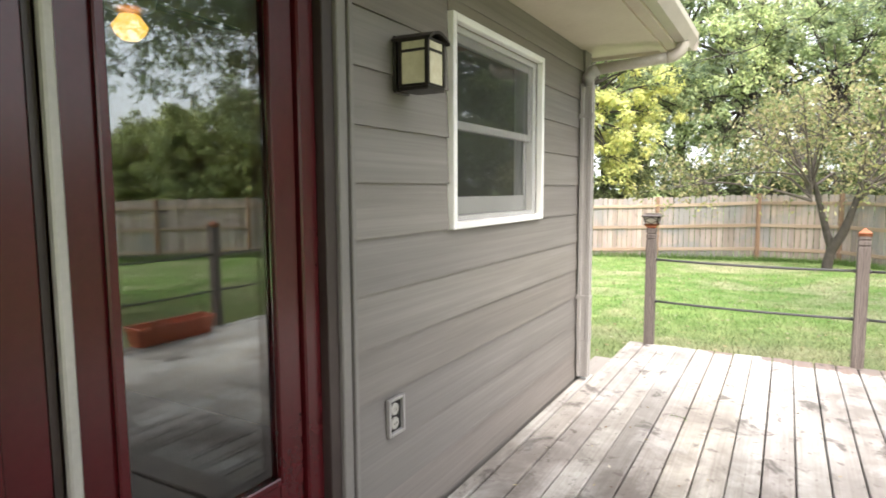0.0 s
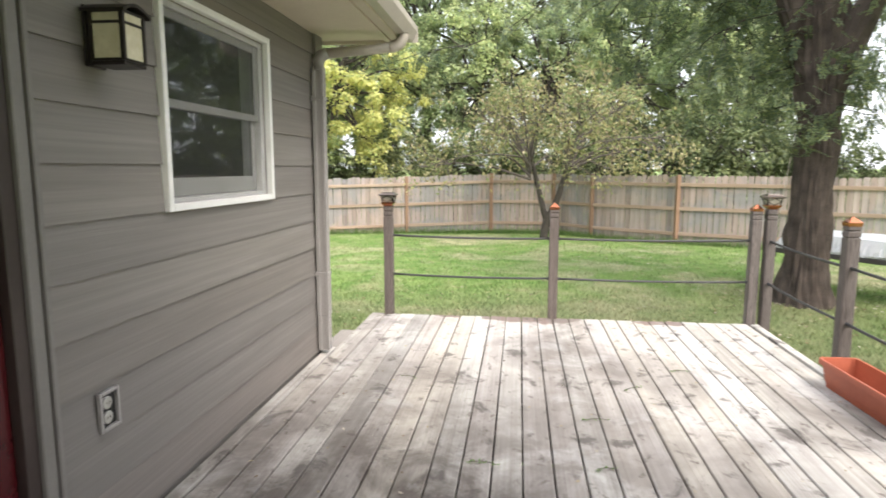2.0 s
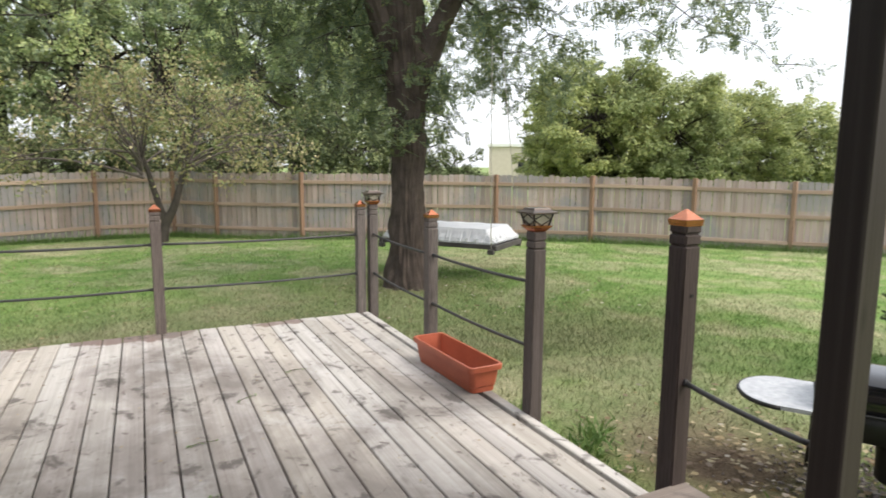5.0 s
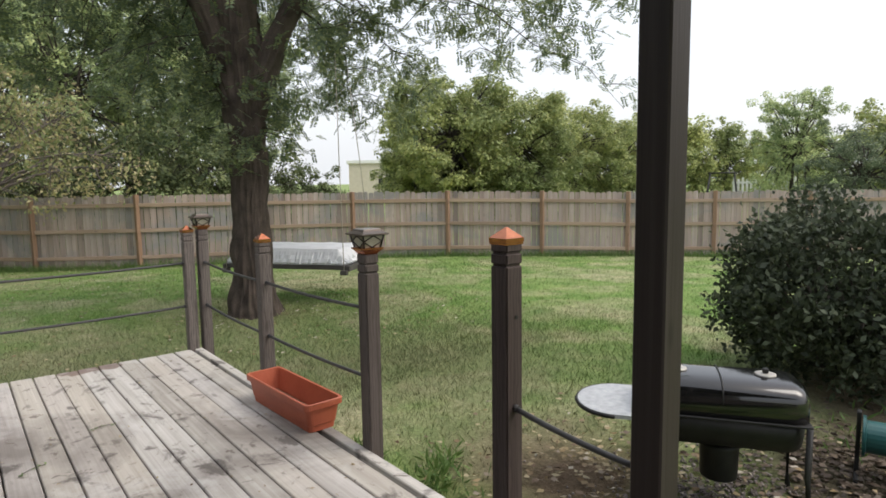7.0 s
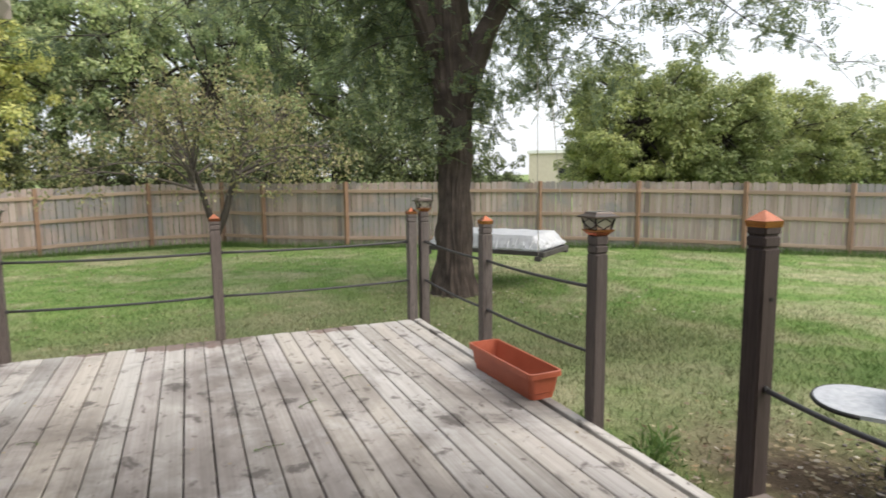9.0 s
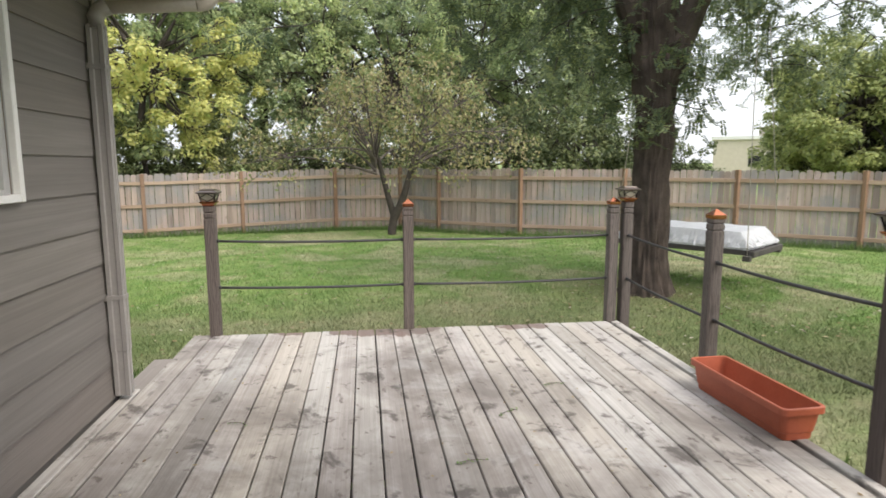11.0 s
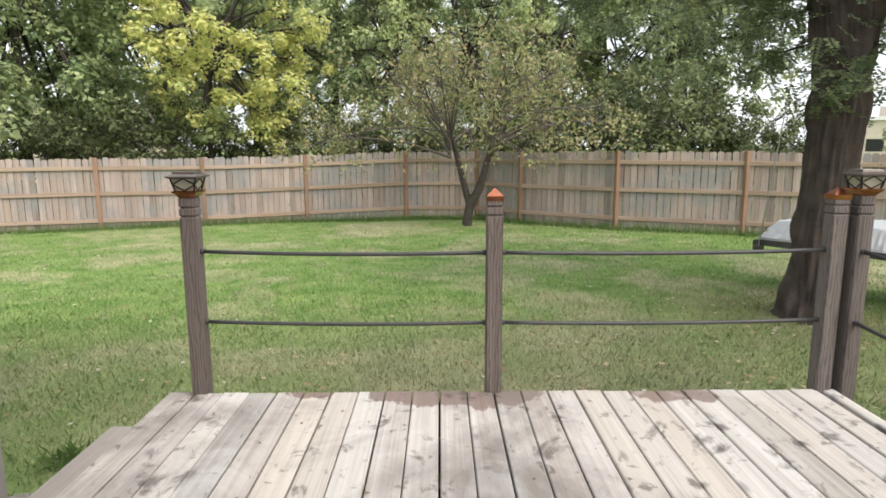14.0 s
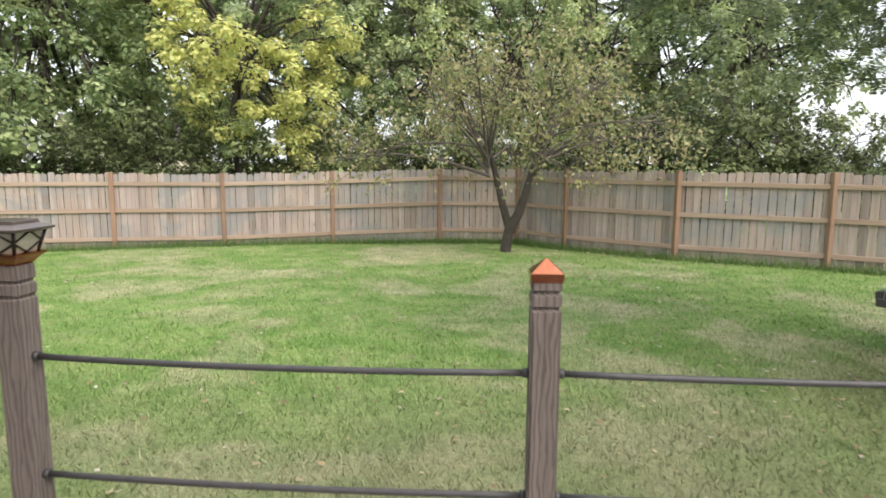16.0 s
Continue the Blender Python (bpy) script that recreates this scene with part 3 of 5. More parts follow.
def build_door():
    fr = part("door_frame", boxes(
        (-0.56, -0.44, 1.307, 1.36, LAND, 2.3), (-0.56, -0.44, -0.28, -0.227, LAND, 2.3), (-0.56, -0.44, -0.227, 1.307, 2.25, 2.3), bevel=0.003), BROWNJAMB)
    tagged(fr, "dark brown frame around the red french doors", "door frame", kind="structure")
    tagged(part("door_sill", boxes((-0.6, -0.41, -0.28, 1.36, LAND + 0.001, LAND + 0.045), bevel=0.006), STRIP), "worn metal threshold under the doors", "threshold", kind="structure")
    tr = part("door_trim", boxes((WX, -0.425, 1.362, 1.395, LAND, 2.345), (WX, -0.44, 1.397, 1.428, LAND, 2.345), (WX, -0.43, 1.431, 1.454, LAND, 2.345),
                                 (WX, -0.425, -0.375, -0.282, LAND, 2.345), (WX, -0.425, -0.28, 1.36, 2.302, 2.345), bevel=0.004), TRIM)
    tagged(tr, "stepped taupe moulding beside the doors", "trim", kind="structure")

    def leaf(y0, y1, left, right, name):
        d = thing(name, "dark red french door with a large clear glass pane", "door", (0, 0, 0), kind="structure")
        z0, z1, g0, g1 = LAND + 0.046, 2.248, 0.50, 2.10
        part("stile", boxes((-0.535, -0.488, y0, y0 + left, z0, z1), bevel=0.004), RED, d)
        part("stile", boxes((-0.535, -0.488, y1 - right, y1, z0, z1), bevel=0.004), RED, d)
        a, b = y0 + left, y1 - right
        part("bottom_rail", boxes((-0.535, -0.489, a, b, z0, g0), bevel=0.003), RED, d)
        part("top_rail", boxes((-0.535, -0.489, a, b, g1, z1), bevel=0.003), RED, d)
        # raised glazing bead round the pane
        part("glazing_bead", boxes((-0.488, -0.474, a - 0.022, a + 0.006, g0 - 0.012, g1 + 0.012), (-0.488, -0.474, b - 0.006, b + 0.022, g0 - 0.012, g1 + 0.012),
                                   (-0.488, -0.475, a + 0.006, b - 0.006, g0 - 0.014, g0 + 0.01), (-0.488, -0.475, a + 0.006, b - 0.006, g1 - 0.01, g1 + 0.014), bevel=0.004), RED, d)
        for x in (-0.5, -0.522):
            ob = part("pane", boxes((x - 0.003, x + 0.003, a + 0.001, b - 0.001, g0 + 0.001, g1 - 0.001)), GLASS, d, "clear reflecting glass")
            ob.visible_shadow = False
        return d
    d = leaf(0.516, 1.225, 0.108, 0.105, "door_1")
    part("hinge_jamb", boxes((-0.535, -0.47, 1.229, 1.305, LAND + 0.046, 2.248), bevel=0.006), RED, d)
    part("weather_strip", boxes((-0.487, -0.462, 0.488, 0.515, LAND + 0.05, 2.24), bevel=0.005), STRIP, d, "pale metal strip on the meeting edge")
    d = leaf(-0.22, 0.466, 0.105, 0.118, "door_2")
    part("astragal", boxes((-0.53, -0.492, 0.468, 0.486, LAND + 0.05, 2.24)), BROWNJAMB, d)


build_door()


def build_window():
    w = thing("window_1", "white double-hung vinyl window with a dark insect screen", "window", (0, 0, 0), kind="structure")
    y0, y1, z0, z1 = 2.143, 3.266, 1.216, 2.158
    # outer casing
    t = 0.034
    part("window_frame", boxes((WX, -0.425, y0, y0 + t, z0, z1), (WX, -0.425, y1 - t, y1, z0, z1),
                               (WX, -0.426, y0 + t, y1 - t, z1 - t, z1), (WX, -0.426, y0 + t, y1 - t, z0, z0 + t), bevel=0.004), WHITE, w)
    a, b, c, d = y0 + t, y1 - t, z0 + t, z1 - t
    part("inner_frame", boxes((-0.59, -0.466, a, a + 0.022, c, d), (-0.59, -0.466, b - 0.045, b, c, d),
                              (-0.59, -0.467, a + 0.022, b - 0.045, d - 0.03, d), (-0.59, -0.467, a + 0.022, b - 0.045, c, c + 0.022), bevel=0.002), WHITE, w)
    ya, yb, zm = a + 0.024, b - 0.047, 1.69
    def sash(x, za, zb, low, name):
        s = part(name, boxes((x - 0.02, x, ya, ya + 0.04, za, zb), (x - 0.02, x, yb - 0.045, yb, za, zb),
                             (x - 0.02, x - 0.001, ya + 0.04, yb - 0.045, zb - 0.038, zb), (x - 0.02, x - 0.001, ya + 0.04, yb - 0.045, za, za + low), bevel=0.003), SASH, w)
        ob = part("pane", boxes((x - 0.013, x - 0.008, ya + 0.039, yb - 0.044, za + low - 0.001, zb - 0.037)), GLASS, s, "dark reflecting glass")
        ob.visible_shadow = False
    sash(-0.478, zm - 0.02, d - 0.032, 0.038, "upper_sash")
    sash(-0.503, c + 0.024, zm + 0.02, 0.085, "lower_sash")
    part("window_sill", boxes((-0.6, -0.44, a, b, c - 0.012, c - 0.001)), WHITE, w)
    ob = part("insect_screen", boxes((-0.4575, -0.456, a + 0.001, b - 0.001, c + 0.001, d - 0.001)), SCREEN, w, "fine dark mesh")


build_window()


def build_wall_lantern():
    w = thing("wall_lantern", "dark bronze wall lantern with cream glass panes", "wall lamp", (-0.452, 1.765, 1.865))
    w.scale = (0.88, 0.86, 0.92)
    part("back_plate", boxes((0.0, 0.014, -0.058, 0.058, -0.12, 0.105), bevel=0.004), BRONZE, w)
    part("arm", boxes((0.012, 0.06, -0.02, 0.02, 0.06, 0.09), bevel=0.003), BRONZE, w)
    x0, x1, h = 0.045, 0.175, 0.066
    part("base", boxes((x0 - 0.006, x1 + 0.006, -h - 0.006, h + 0.006, -0.118, -0.102), bevel=0.003), BRONZE, w)
    for x in (x0, x1):
        for y in (-h, h):
            part("cage_bar", boxes((x - 0.008, x + 0.008, y - 0.008, y + 0.008, -0.102, 0.08)), BRONZE, w)
    for z in (-0.098, 0.036, 0.076):
        for y in (-h, h):
            part("cage_bar", boxes((x0 + 0.008, x1 - 0.008, y - 0.006, y + 0.006, z - 0.005, z + 0.005)), BRONZE, w)
        for x in (x0, x1):
            part("cage_bar", boxes((x - 0.006, x + 0.006, -h + 0.008, h - 0.008, z - 0.005, z + 0.005)), BRONZE, w)
    for b in ((x0 + 0.008, x1 - 0.008, -h - 0.002, -h + 0.002, -0.1, 0.074), (x0 + 0.008, x1 - 0.008, h - 0.002, h + 0.002, -0.1, 0.074),
              (x1 - 0.002, x1 + 0.002, -h + 0.008, h - 0.008, -0.1, 0.074)):
        part("pane", boxes(b), LAMPGLASS, w, "cream glass")
    # gently arched roof
    bm = bmesh.new()
    rows = []
    for i in range(9):
        y = -0.088 + 0.022 * i
        z = 0.08 + 0.03 * math.cos((i - 4) / 4 * math.pi / 2)
        rows.append([bm.verts.new((x, y, q)) for x, q in ((0.016, z + 0.004), (0.2, z), (0.2, z - 0.012), (0.016, z - 0.008))])
    for a, b in zip(rows, rows[1:]):
        for i in range(4):
            bm.faces.new((a[i], a[(i + 1) % 4], b[(i + 1) % 4], b[i]))
    bm.faces.new(rows[0][::-1])
    bm.faces.new(rows[-1])
    bmesh.ops.recalc_face_normals(bm, faces=bm.faces)
    part("roof", bm, BRONZE, w)


build_wall_lantern()


def build_outlet():
    o = thing("outdoor_outlet", "grey weathered outdoor double socket in the siding", "outlet", (-0.452, 1.695, 0.52))
    o.scale = (0.9, 0.82, 0.8)
    part("cover_frame", boxes((0, 0.02, -0.066, -0.05, -0.095, 0.095), (0, 0.02, 0.05, 0.066, -0.095, 0.095), (0, 0.02, -0.05, 0.05, 0.078, 0.095), (0, 0.02, -0.05, 0.05, -0.095, -0.078), bevel=0.003), SPOUT, o)
    part("box", boxes((0.0, 0.003, -0.05, 0.05, -0.078, 0.078)), BLACKMATT, o)
    for z in (-0.035, 0.035):
        s = part("socket", lathe([(0.03, 0), (0.03, 0.008), (0.027, 0.01)], 20), STRIP, o)
        s.matrix_basis = pose(0.004, -0.01, z, 0, 90, 0)
        for y in (-0.009, 0.009):
            part("slot", boxes((-0.006, 0.006, y - 0.002, y + 0.002, 0.0095, 0.0108)), BLACKMATT, s)


build_outlet()


def build_ceiling_fan():
    f = thing("ceiling_fan", "ceiling fan with a glowing amber glass lamp", "ceiling fan", (-1.6, 1.44, 2.4))
    part("rod", bar([(0, 0, 0), (0, 0, -0.16)], 0.012), BRONZE, f)
    part("hub", lathe([(0.05, -0.26), (0.1, -0.24), (0.11, -0.19), (0.07, -0.15), (0.03, -0.14)], 20, 0, True), BRASS, f)
    for i in range(5):
        b = part("blade", boxes((0.1, 0.62, -0.06, 0.06, -0.005, 0.005), bevel=0.004), BEDWOOD, f)
        b.matrix_basis = pose(0, 0, -0.2, 8, 0, 20 + 72 * i)
    part("shade", lathe([(0.015, -0.375), (0.035, -0.37), (0.06, -0.345), (0.072, -0.315), (0.05, -0.285), (0.04, -0.27)], 20, 0, True), glow_mat("amber_glass", (1.0, 0.5, 0.07), 0.36), f, "glowing amber glass bowl")


build_ceiling_fan()


# ---- deck posts, caps and cables ----
def post_body(height, w=0.042, grooves=(0.05, 0.095), bottom=0.0):
    """A square post with softened edges and two grooves cut round its top; z from bottom to height."""
    r = w * math.sqrt(2)
    rings = [(r, bottom)]
    for g in sorted(grooves, reverse=True):
        z = height - g
        rings += [(r, z - 0.008), (r - 0.011, z - 0.003), (r - 0.011, z + 0.003), (r, z + 0.008)]
    rings += [(r, height - 0.006), (r - 0.006, height)]
    bm = lathe(rings)
    up = [e for e in bm.edges if abs(e.verts[0].co.z - e.verts[1].co.z) > 0.02]
    bmesh.ops.bevel(bm, geom=up, offset=0.006, segments=2, affect="EDGES")
    return bm


def copper_cap(p, z):
    c = part("cap", lathe([(0.0635, z - 0.012), (0.0645, z + 0.004), (0.06, z + 0.006), (0.004, z + 0.042), (0.001, z + 0.043)]), COPPER, p, "copper pyramid cap")
    part("cap_skirt", lathe([(0.0615, z - 0.02), (0.062, z - 0.013)]), COPPER, c)


def lantern_cap(p, z):
    c = part("solar_lantern", lathe([(0.05, z), (0.07216, z + 0.02), (0.08774, z + 0.03), (0.08774, z + 0.036), (0.0697, z + 0.038)]), COPPER, p, "copper tray of the cap lantern")
    part("pane", lathe([(0.06396, z + 0.038), (0.08528, z + 0.098)]), CAGEGLASS, c, "frosted glass sides")
    bm = bmesh.new()
    for i in range(4):
        a = math.pi / 4 + i * math.pi / 2
        b = a + math.pi / 2
        lo = [Vector((0.06806 * math.cos(q), 0.0681 * math.sin(q), z + 0.038)) for q in (a, b)]
        hi = [Vector((0.08938 * math.cos(q), 0.0894 * math.sin(q), z + 0.1)) for q in (a, b)]
        tube(bm, [lo[0], hi[0]], 0.005, 4)
        mid = [(lo[0] + lo[1]) / 2, (lo[1] + hi[1]) / 2, (hi[0] + hi[1]) / 2, (lo[0] + hi[0]) / 2]
        for u, v in zip(mid, mid[1:] + mid[:1]):
            tube(bm, [u, v], 0.0032, 4)
    part("cage", bm, BRONZE, c)
    part("cap_roof", lathe([(0.105, z + 0.1), (0.1164, z + 0.104), (0.1164, z + 0.11), (0.0779, z + 0.122), (0.0738, z + 0.13), (0.07052, z + 0.133)]), CAPGREY, c, "weathered square metal roof")


def deck_post(x, y, foot, top, lantern, label, material=POSTWOOD):
    p = thing("railing_post", label, "railing post", (x, y, 0), group="deck railing posts")
    part("post", post_body(top, bottom=foot), material, p)
    (lantern_cap if lantern else copper_cap)(p, top)


WOODPOST, LANT = "weathered brown wooden railing post with a copper pyramid cap", "weathered brown wooden railing post topped by a small solar lantern"
RY, RX = 5.405, 3.245
deck_post(-0.19, RY, -0.45, 1.045, True, LANT)
deck_post(1.376, RY, -0.45, 1.045, False, WOODPOST)
deck_post(3.145, RY, -0.45, 1.045, False, WOODPOST)
deck_post(3.262, RY - 0.02, -0.45, 1.045, True, LANT)
deck_post(RX, 4.03, -0.45, 1.045, False, WOODPOST)
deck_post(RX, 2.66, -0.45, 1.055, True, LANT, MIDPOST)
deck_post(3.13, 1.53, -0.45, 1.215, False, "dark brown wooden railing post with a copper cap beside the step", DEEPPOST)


hole = part("bolt_hole", bar([(3.135, 1.4851, 0.93), (3.135, 1.4835, 0.93)], 0.008, 10), BLACKMATT)
hole.parent = bpy.data.objects["railing_post.006"]
hole.matrix_parent_inverse = pose(-3.13, -1.53, 0)


def build_tall_post():
    q = thing("porch_post", "tall dark brown porch post carrying the roof", "post", (3.1, 0.9, 0))
    bm = boxes((-0.05, 0.05, -0.05, 0.05, -0.42, 2.45), bevel=0.006)
    part("post", bm, DARKWOOD, q)
    part("hook", bar([(0.045, -0.02, 1.93), (0.075, -0.02, 1.93), (0.075, -0.02, 1.97)], 0.006, 6), BRONZE, q)


build_tall_post()


def cable(a, b, sag=0.015):
    c = thing("railing_cable", "black rubber-coated railing cable strung between posts", "cable", (0, 0, 0), group="railing cables")
    a, b = Vector(a), Vector(b)
    pts = [a.lerp(b, i / 10) - Vector((0, 0, sag * 4 * (i / 10) * (1 - i / 10))) for i in range(11)]
    part("line", bar(pts, 0.0105, 8), ROPE, c)
    for e, f in ((a, b), (b, a)):
        d = (f - e).normalized()
        part("ferrule", bar([e - d * 0.004, e + d * 0.014], 0.015, 8), ROPE, c)


for z, s in ((0.765, 0.012), (0.388, 0.012)):
    cable((-0.145, RY, z), (1.331, RY, z - 0.012), s)
    cable((1.421, RY, z - 0.012), (3.1, RY, z - 0.004), s)
    cable((3.262, RY - 0.065, z - 0.005), (RX, 4.075, z - 0.02), s)
    cable((RX, 3.985, z - 0.02), (RX, 2.705, z - 0.002), s)
cable((3.13, 1.485, 0.588), (3.1, 0.956, 0.565), 0.01)


def build_planter():
    p = thing("window_box_planter", "empty terracotta plastic window box planter on the deck", "planter", (3.14, 3.425, 0.003), 2.0)
    def ring(bm, hx, hy, z, r=0.03):
        pts = []
        for cx, cy, a0 in ((hx - r, hy - r, 0), (-hx + r, hy - r, 90), (-hx + r, -hy + r, 180), (hx - r, -hy + r, 270)):
            for k in range(5):
                a = radians(a0 + 22.5 * k)
                pts.append(bm.verts.new((cx + r * math.cos(a), cy + r * math.sin(a), z)))
        return pts
    bm = bmesh.new()
    rings = [ring(bm, hx, hy * 0.87, z) for hx, hy, z in ((0.085, 0.43, 0.0), (0.09, 0.435, 0.035), (0.093, 0.44, 0.04), (0.106, 0.455, 0.135), (0.109, 0.458, 0.14), (0.123, 0.472, 0.143),
                                                  (0.124, 0.473, 0.176), (0.12, 0.469, 0.18), (0.108, 0.457, 0.178), (0.1, 0.45, 0.13), (0.084, 0.432, 0.03))]
    n = len(rings[0])
    for a, b in zip(rings, rings[1:]):
        for i in range(n):
            bm.faces.new((a[i], a[(i + 1) % n], b[(i + 1) % n], b[i]))
    bm.faces.new(rings[0][::-1])
    bm.faces.new(rings[-1])
    part("trough", bm, TERRA, p)
    part("soil", boxes((-0.078, 0.078, -0.368, 0.368, 0.031, 0.045), bevel=0.005), SOIL, p)


build_planter()


# ---- side steps down to the lawn, by the house corner ----
def build_side_step():
    s = thing("side_step", "grey wooden side step down to the lawn", "step", (-0.37, 0, 0))
    part("tread", boxes((-0.29, -0.004, 4.33, 5.33, -0.205, -0.165), bevel=0.004), STEPWOOD, s)
    part("riser", boxes((-0.27, -0.25, 4.33, 5.33, -0.45, -0.205)), POSTWOOD, s)
    t = thing("stepping_stone", "pale flat paving stone beside the step", "paving stone", (-0.86, 4.72, -0.36), 20)
    part("slab", boxes((-0.2, 0.2, -0.2, 0.2, 0, 0.06), bevel=0.015), GRAVEL, t)


build_side_step()


# ---- trees ----
def leaf_cards(rng, centres, length, width, droop=0.3, jitter=1.0):
    """Small folded leaves, one quad each, at the given points."""
    n = len(centres)
    d = rng.normal(size=(n, 3)) * jitter
    d[:, 2] -= droop
    d /= np.linalg.norm(d, axis=1, keepdims=True)
    s = np.cross(d, rng.normal(size=(n, 3)))
    s /= np.linalg.norm(s, axis=1, keepdims=True) + 1e-9
    k = rng.uniform(0.65, 1.3, (n, 1))
    L, W = length * k, width * k
    up = np.cross(s, d) * W * 0.25
    v = np.stack([centres, centres + d * L * 0.45 + s * W / 2 + up, centres + d * L, centres + d * L * 0.45 - s * W / 2 + up], 1)
    return v.reshape(-1, 3), np.arange(4 * n).reshape(n, 4)


def clump_leaves(rng, centres, count, puff, length, width):
    """Leaves gathered in lobes: each lies on its clump like a shingle, facing outwards and up."""
    c = np.repeat(centres, count, 0)
    n = len(c)
    off = rng.normal(size=(n, 3))
    off /= np.linalg.norm(off, axis=1, keepdims=True) + 1e-9
    size = np.repeat(rng.uniform(0.7, 1.3, (len(centres), 1)), count, 0)
    r = puff * size * rng.uniform(0.25, 1.0, (n, 1)) ** 0.5
    face = off + np.array([0, 0, 0.75]) + rng.normal(size=(n, 3)) * 0.42
    face /= np.linalg.norm(face, axis=1, keepdims=True) + 1e-9
    d = rng.normal(size=(n, 3)) + np.array([0, 0, -0.5])
    d -= face * np.sum(d * face, 1, keepdims=True)
    d /= np.linalg.norm(d, axis=1, keepdims=True) + 1e-9
    w = np.cross(face, d)
    k = rng.uniform(0.65, 1.3, (n, 1))
    L, W = length * k, width * k
    c = c + off * r * np.array([1.0, 1.0, 0.72])
    v = np.stack([c, c + d * L * 0.45 + w * W / 2 - face * W * 0.15, c + d * L, c + d * L * 0.45 - w * W / 2 - face * W * 0.15], 1)
    return v.reshape(-1, 3), np.arange(4 * n).reshape(n, 4)


def limbs(rng, bm, base, top, r0, targets, subs, spread, r_twig=0.008, wob=0.15, sides=6):
    """Trunk, curved limbs to the targets, and twigs; gives the twig ends."""
    tips = []
    for tgt in targets:
        f = rng.uniform(0.35, 1.0)
        start = base + (top - base) * f
        mid = (start + tgt) / 2 + Vector((rng.normal() * wob, rng.normal() * wob, abs(rng.normal()) * wob + 0.1 * (tgt - start).length))
        pts = [start.lerp(mid, k / 3).lerp(mid.lerp(tgt, k / 3), k / 3) for k in range(4)]
        r = r0 * (0.55 - 0.25 * f)
        tube(bm, pts, [r, r * 0.75, r * 0.5, r * 0.22], sides, False)
        for _ in range(subs):
            e = tgt + Vector(rng.normal(size=3)) * spread
            a = pts[2].lerp(tgt, rng.uniform(0, 1))
            m = (a + e) / 2 + Vector(rng.normal(size=3)) * spread * 0.15
            tube(bm, [a, m, e], [r * 0.25 + r_twig, r_twig, r_twig * 0.4], 4, False)
            tips.append(e)
    return tips


def make_tree(name, label, seed, height, radius, low, trunk_r, mats, n_limb=16, subs=7, per_tip=95, leaf=0.13, bark=DARKTWIG, spread=0.75, puff=0.42, two_tone=None, group="", category="tree"):
    """A tree at the origin: tapered trunk and limbs, crown of separate leaves in uneven clumps."""
    rng = np.random.default_rng(seed)
    t = thing(name, label, category, group=group)
    bm = bmesh.new()
    base, top = Vector((0, 0, -0.3)), Vector((rng.normal() * 0.2, rng.normal() * 0.2, height * 0.72))
    bend = Vector((rng.normal() * 0.15, rng.normal() * 0.15, height * 0.35))
    tube(bm, [base, base.lerp(bend, 0.12), bend, top], [trunk_r * 1.5, trunk_r, trunk_r * 0.75, trunk_r * 0.25], 8, False)
    targets = []
    for i in range(n_limb):
        z = low + (height - low) * ((i + rng.uniform(0, 1)) / n_limb)
        q = (z - low) / (height - low)
        rr = radius * (0.55 + 0.45 * math.sin(math.pi * (0.15 + 0.75 * q))) * rng.uniform(0.45, 1.0)
        a = i * 2.4 + rng.normal() * 0.4
        targets.append(Vector((rr * math.cos(a), rr * math.sin(a), z)))
    tips = limbs(rng, bm, bend, top, trunk_r, targets, subs, spread)
    part("trunk", bm, bark, t)
    pts = np.array([tuple(e) for e in tips])
    pick = np.repeat(np.arange(len(targets)), subs)
    for k, m in enumerate(mats):
        own = pts if two_tone is None else pts[(np.isin(pick, [i for i in range(len(targets)) if two_tone(targets[i])])) == (k == 0)]
        if len(own) == 0:
            continue
        v, f = clump_leaves(rng, own, per_tip, puff, leaf, leaf * 0.62)
        hang("crown", np_mesh("crown", v, f), m, t)
    return t


def place(t, x, y, turn=0.0, scale=1.0):
    t.matrix_world = Matrix.Translation((x, y, float(zg(x, y)))) @ pose(0, 0, 0, 0, 0, turn) @ Matrix.Diagonal((scale, scale, scale, 1))
    return t


def again(t, x, y, turn, scale=1.0):
    return copy_thing(t, Matrix.Translation((x, y, float(zg(x, y)))) @ pose(0, 0, 0, 0, 0, turn) @ Matrix.Diagonal((scale / t.scale[0],) * 3 + (1,)))


def polar(az, dist):
    """A place by its bearing, clockwise from the deck's long axis, and distance from the middle of the deck."""
    return 1.1 + dist * math.sin(radians(az)), 1.5 + dist * math.cos(radians(az))


def yellowed(p):
    """The two outer boughs of the turning tree, towards the yard, have gone yellow."""
    side = 0.946 * p.x + 0.326 * p.y
    return p.y < 1.2 and (-2.5 < side < 0.3 and 3.5 < p.z < 7.2 or 1.2 < side < 3.4 and 2.2 < p.z < 6.4)


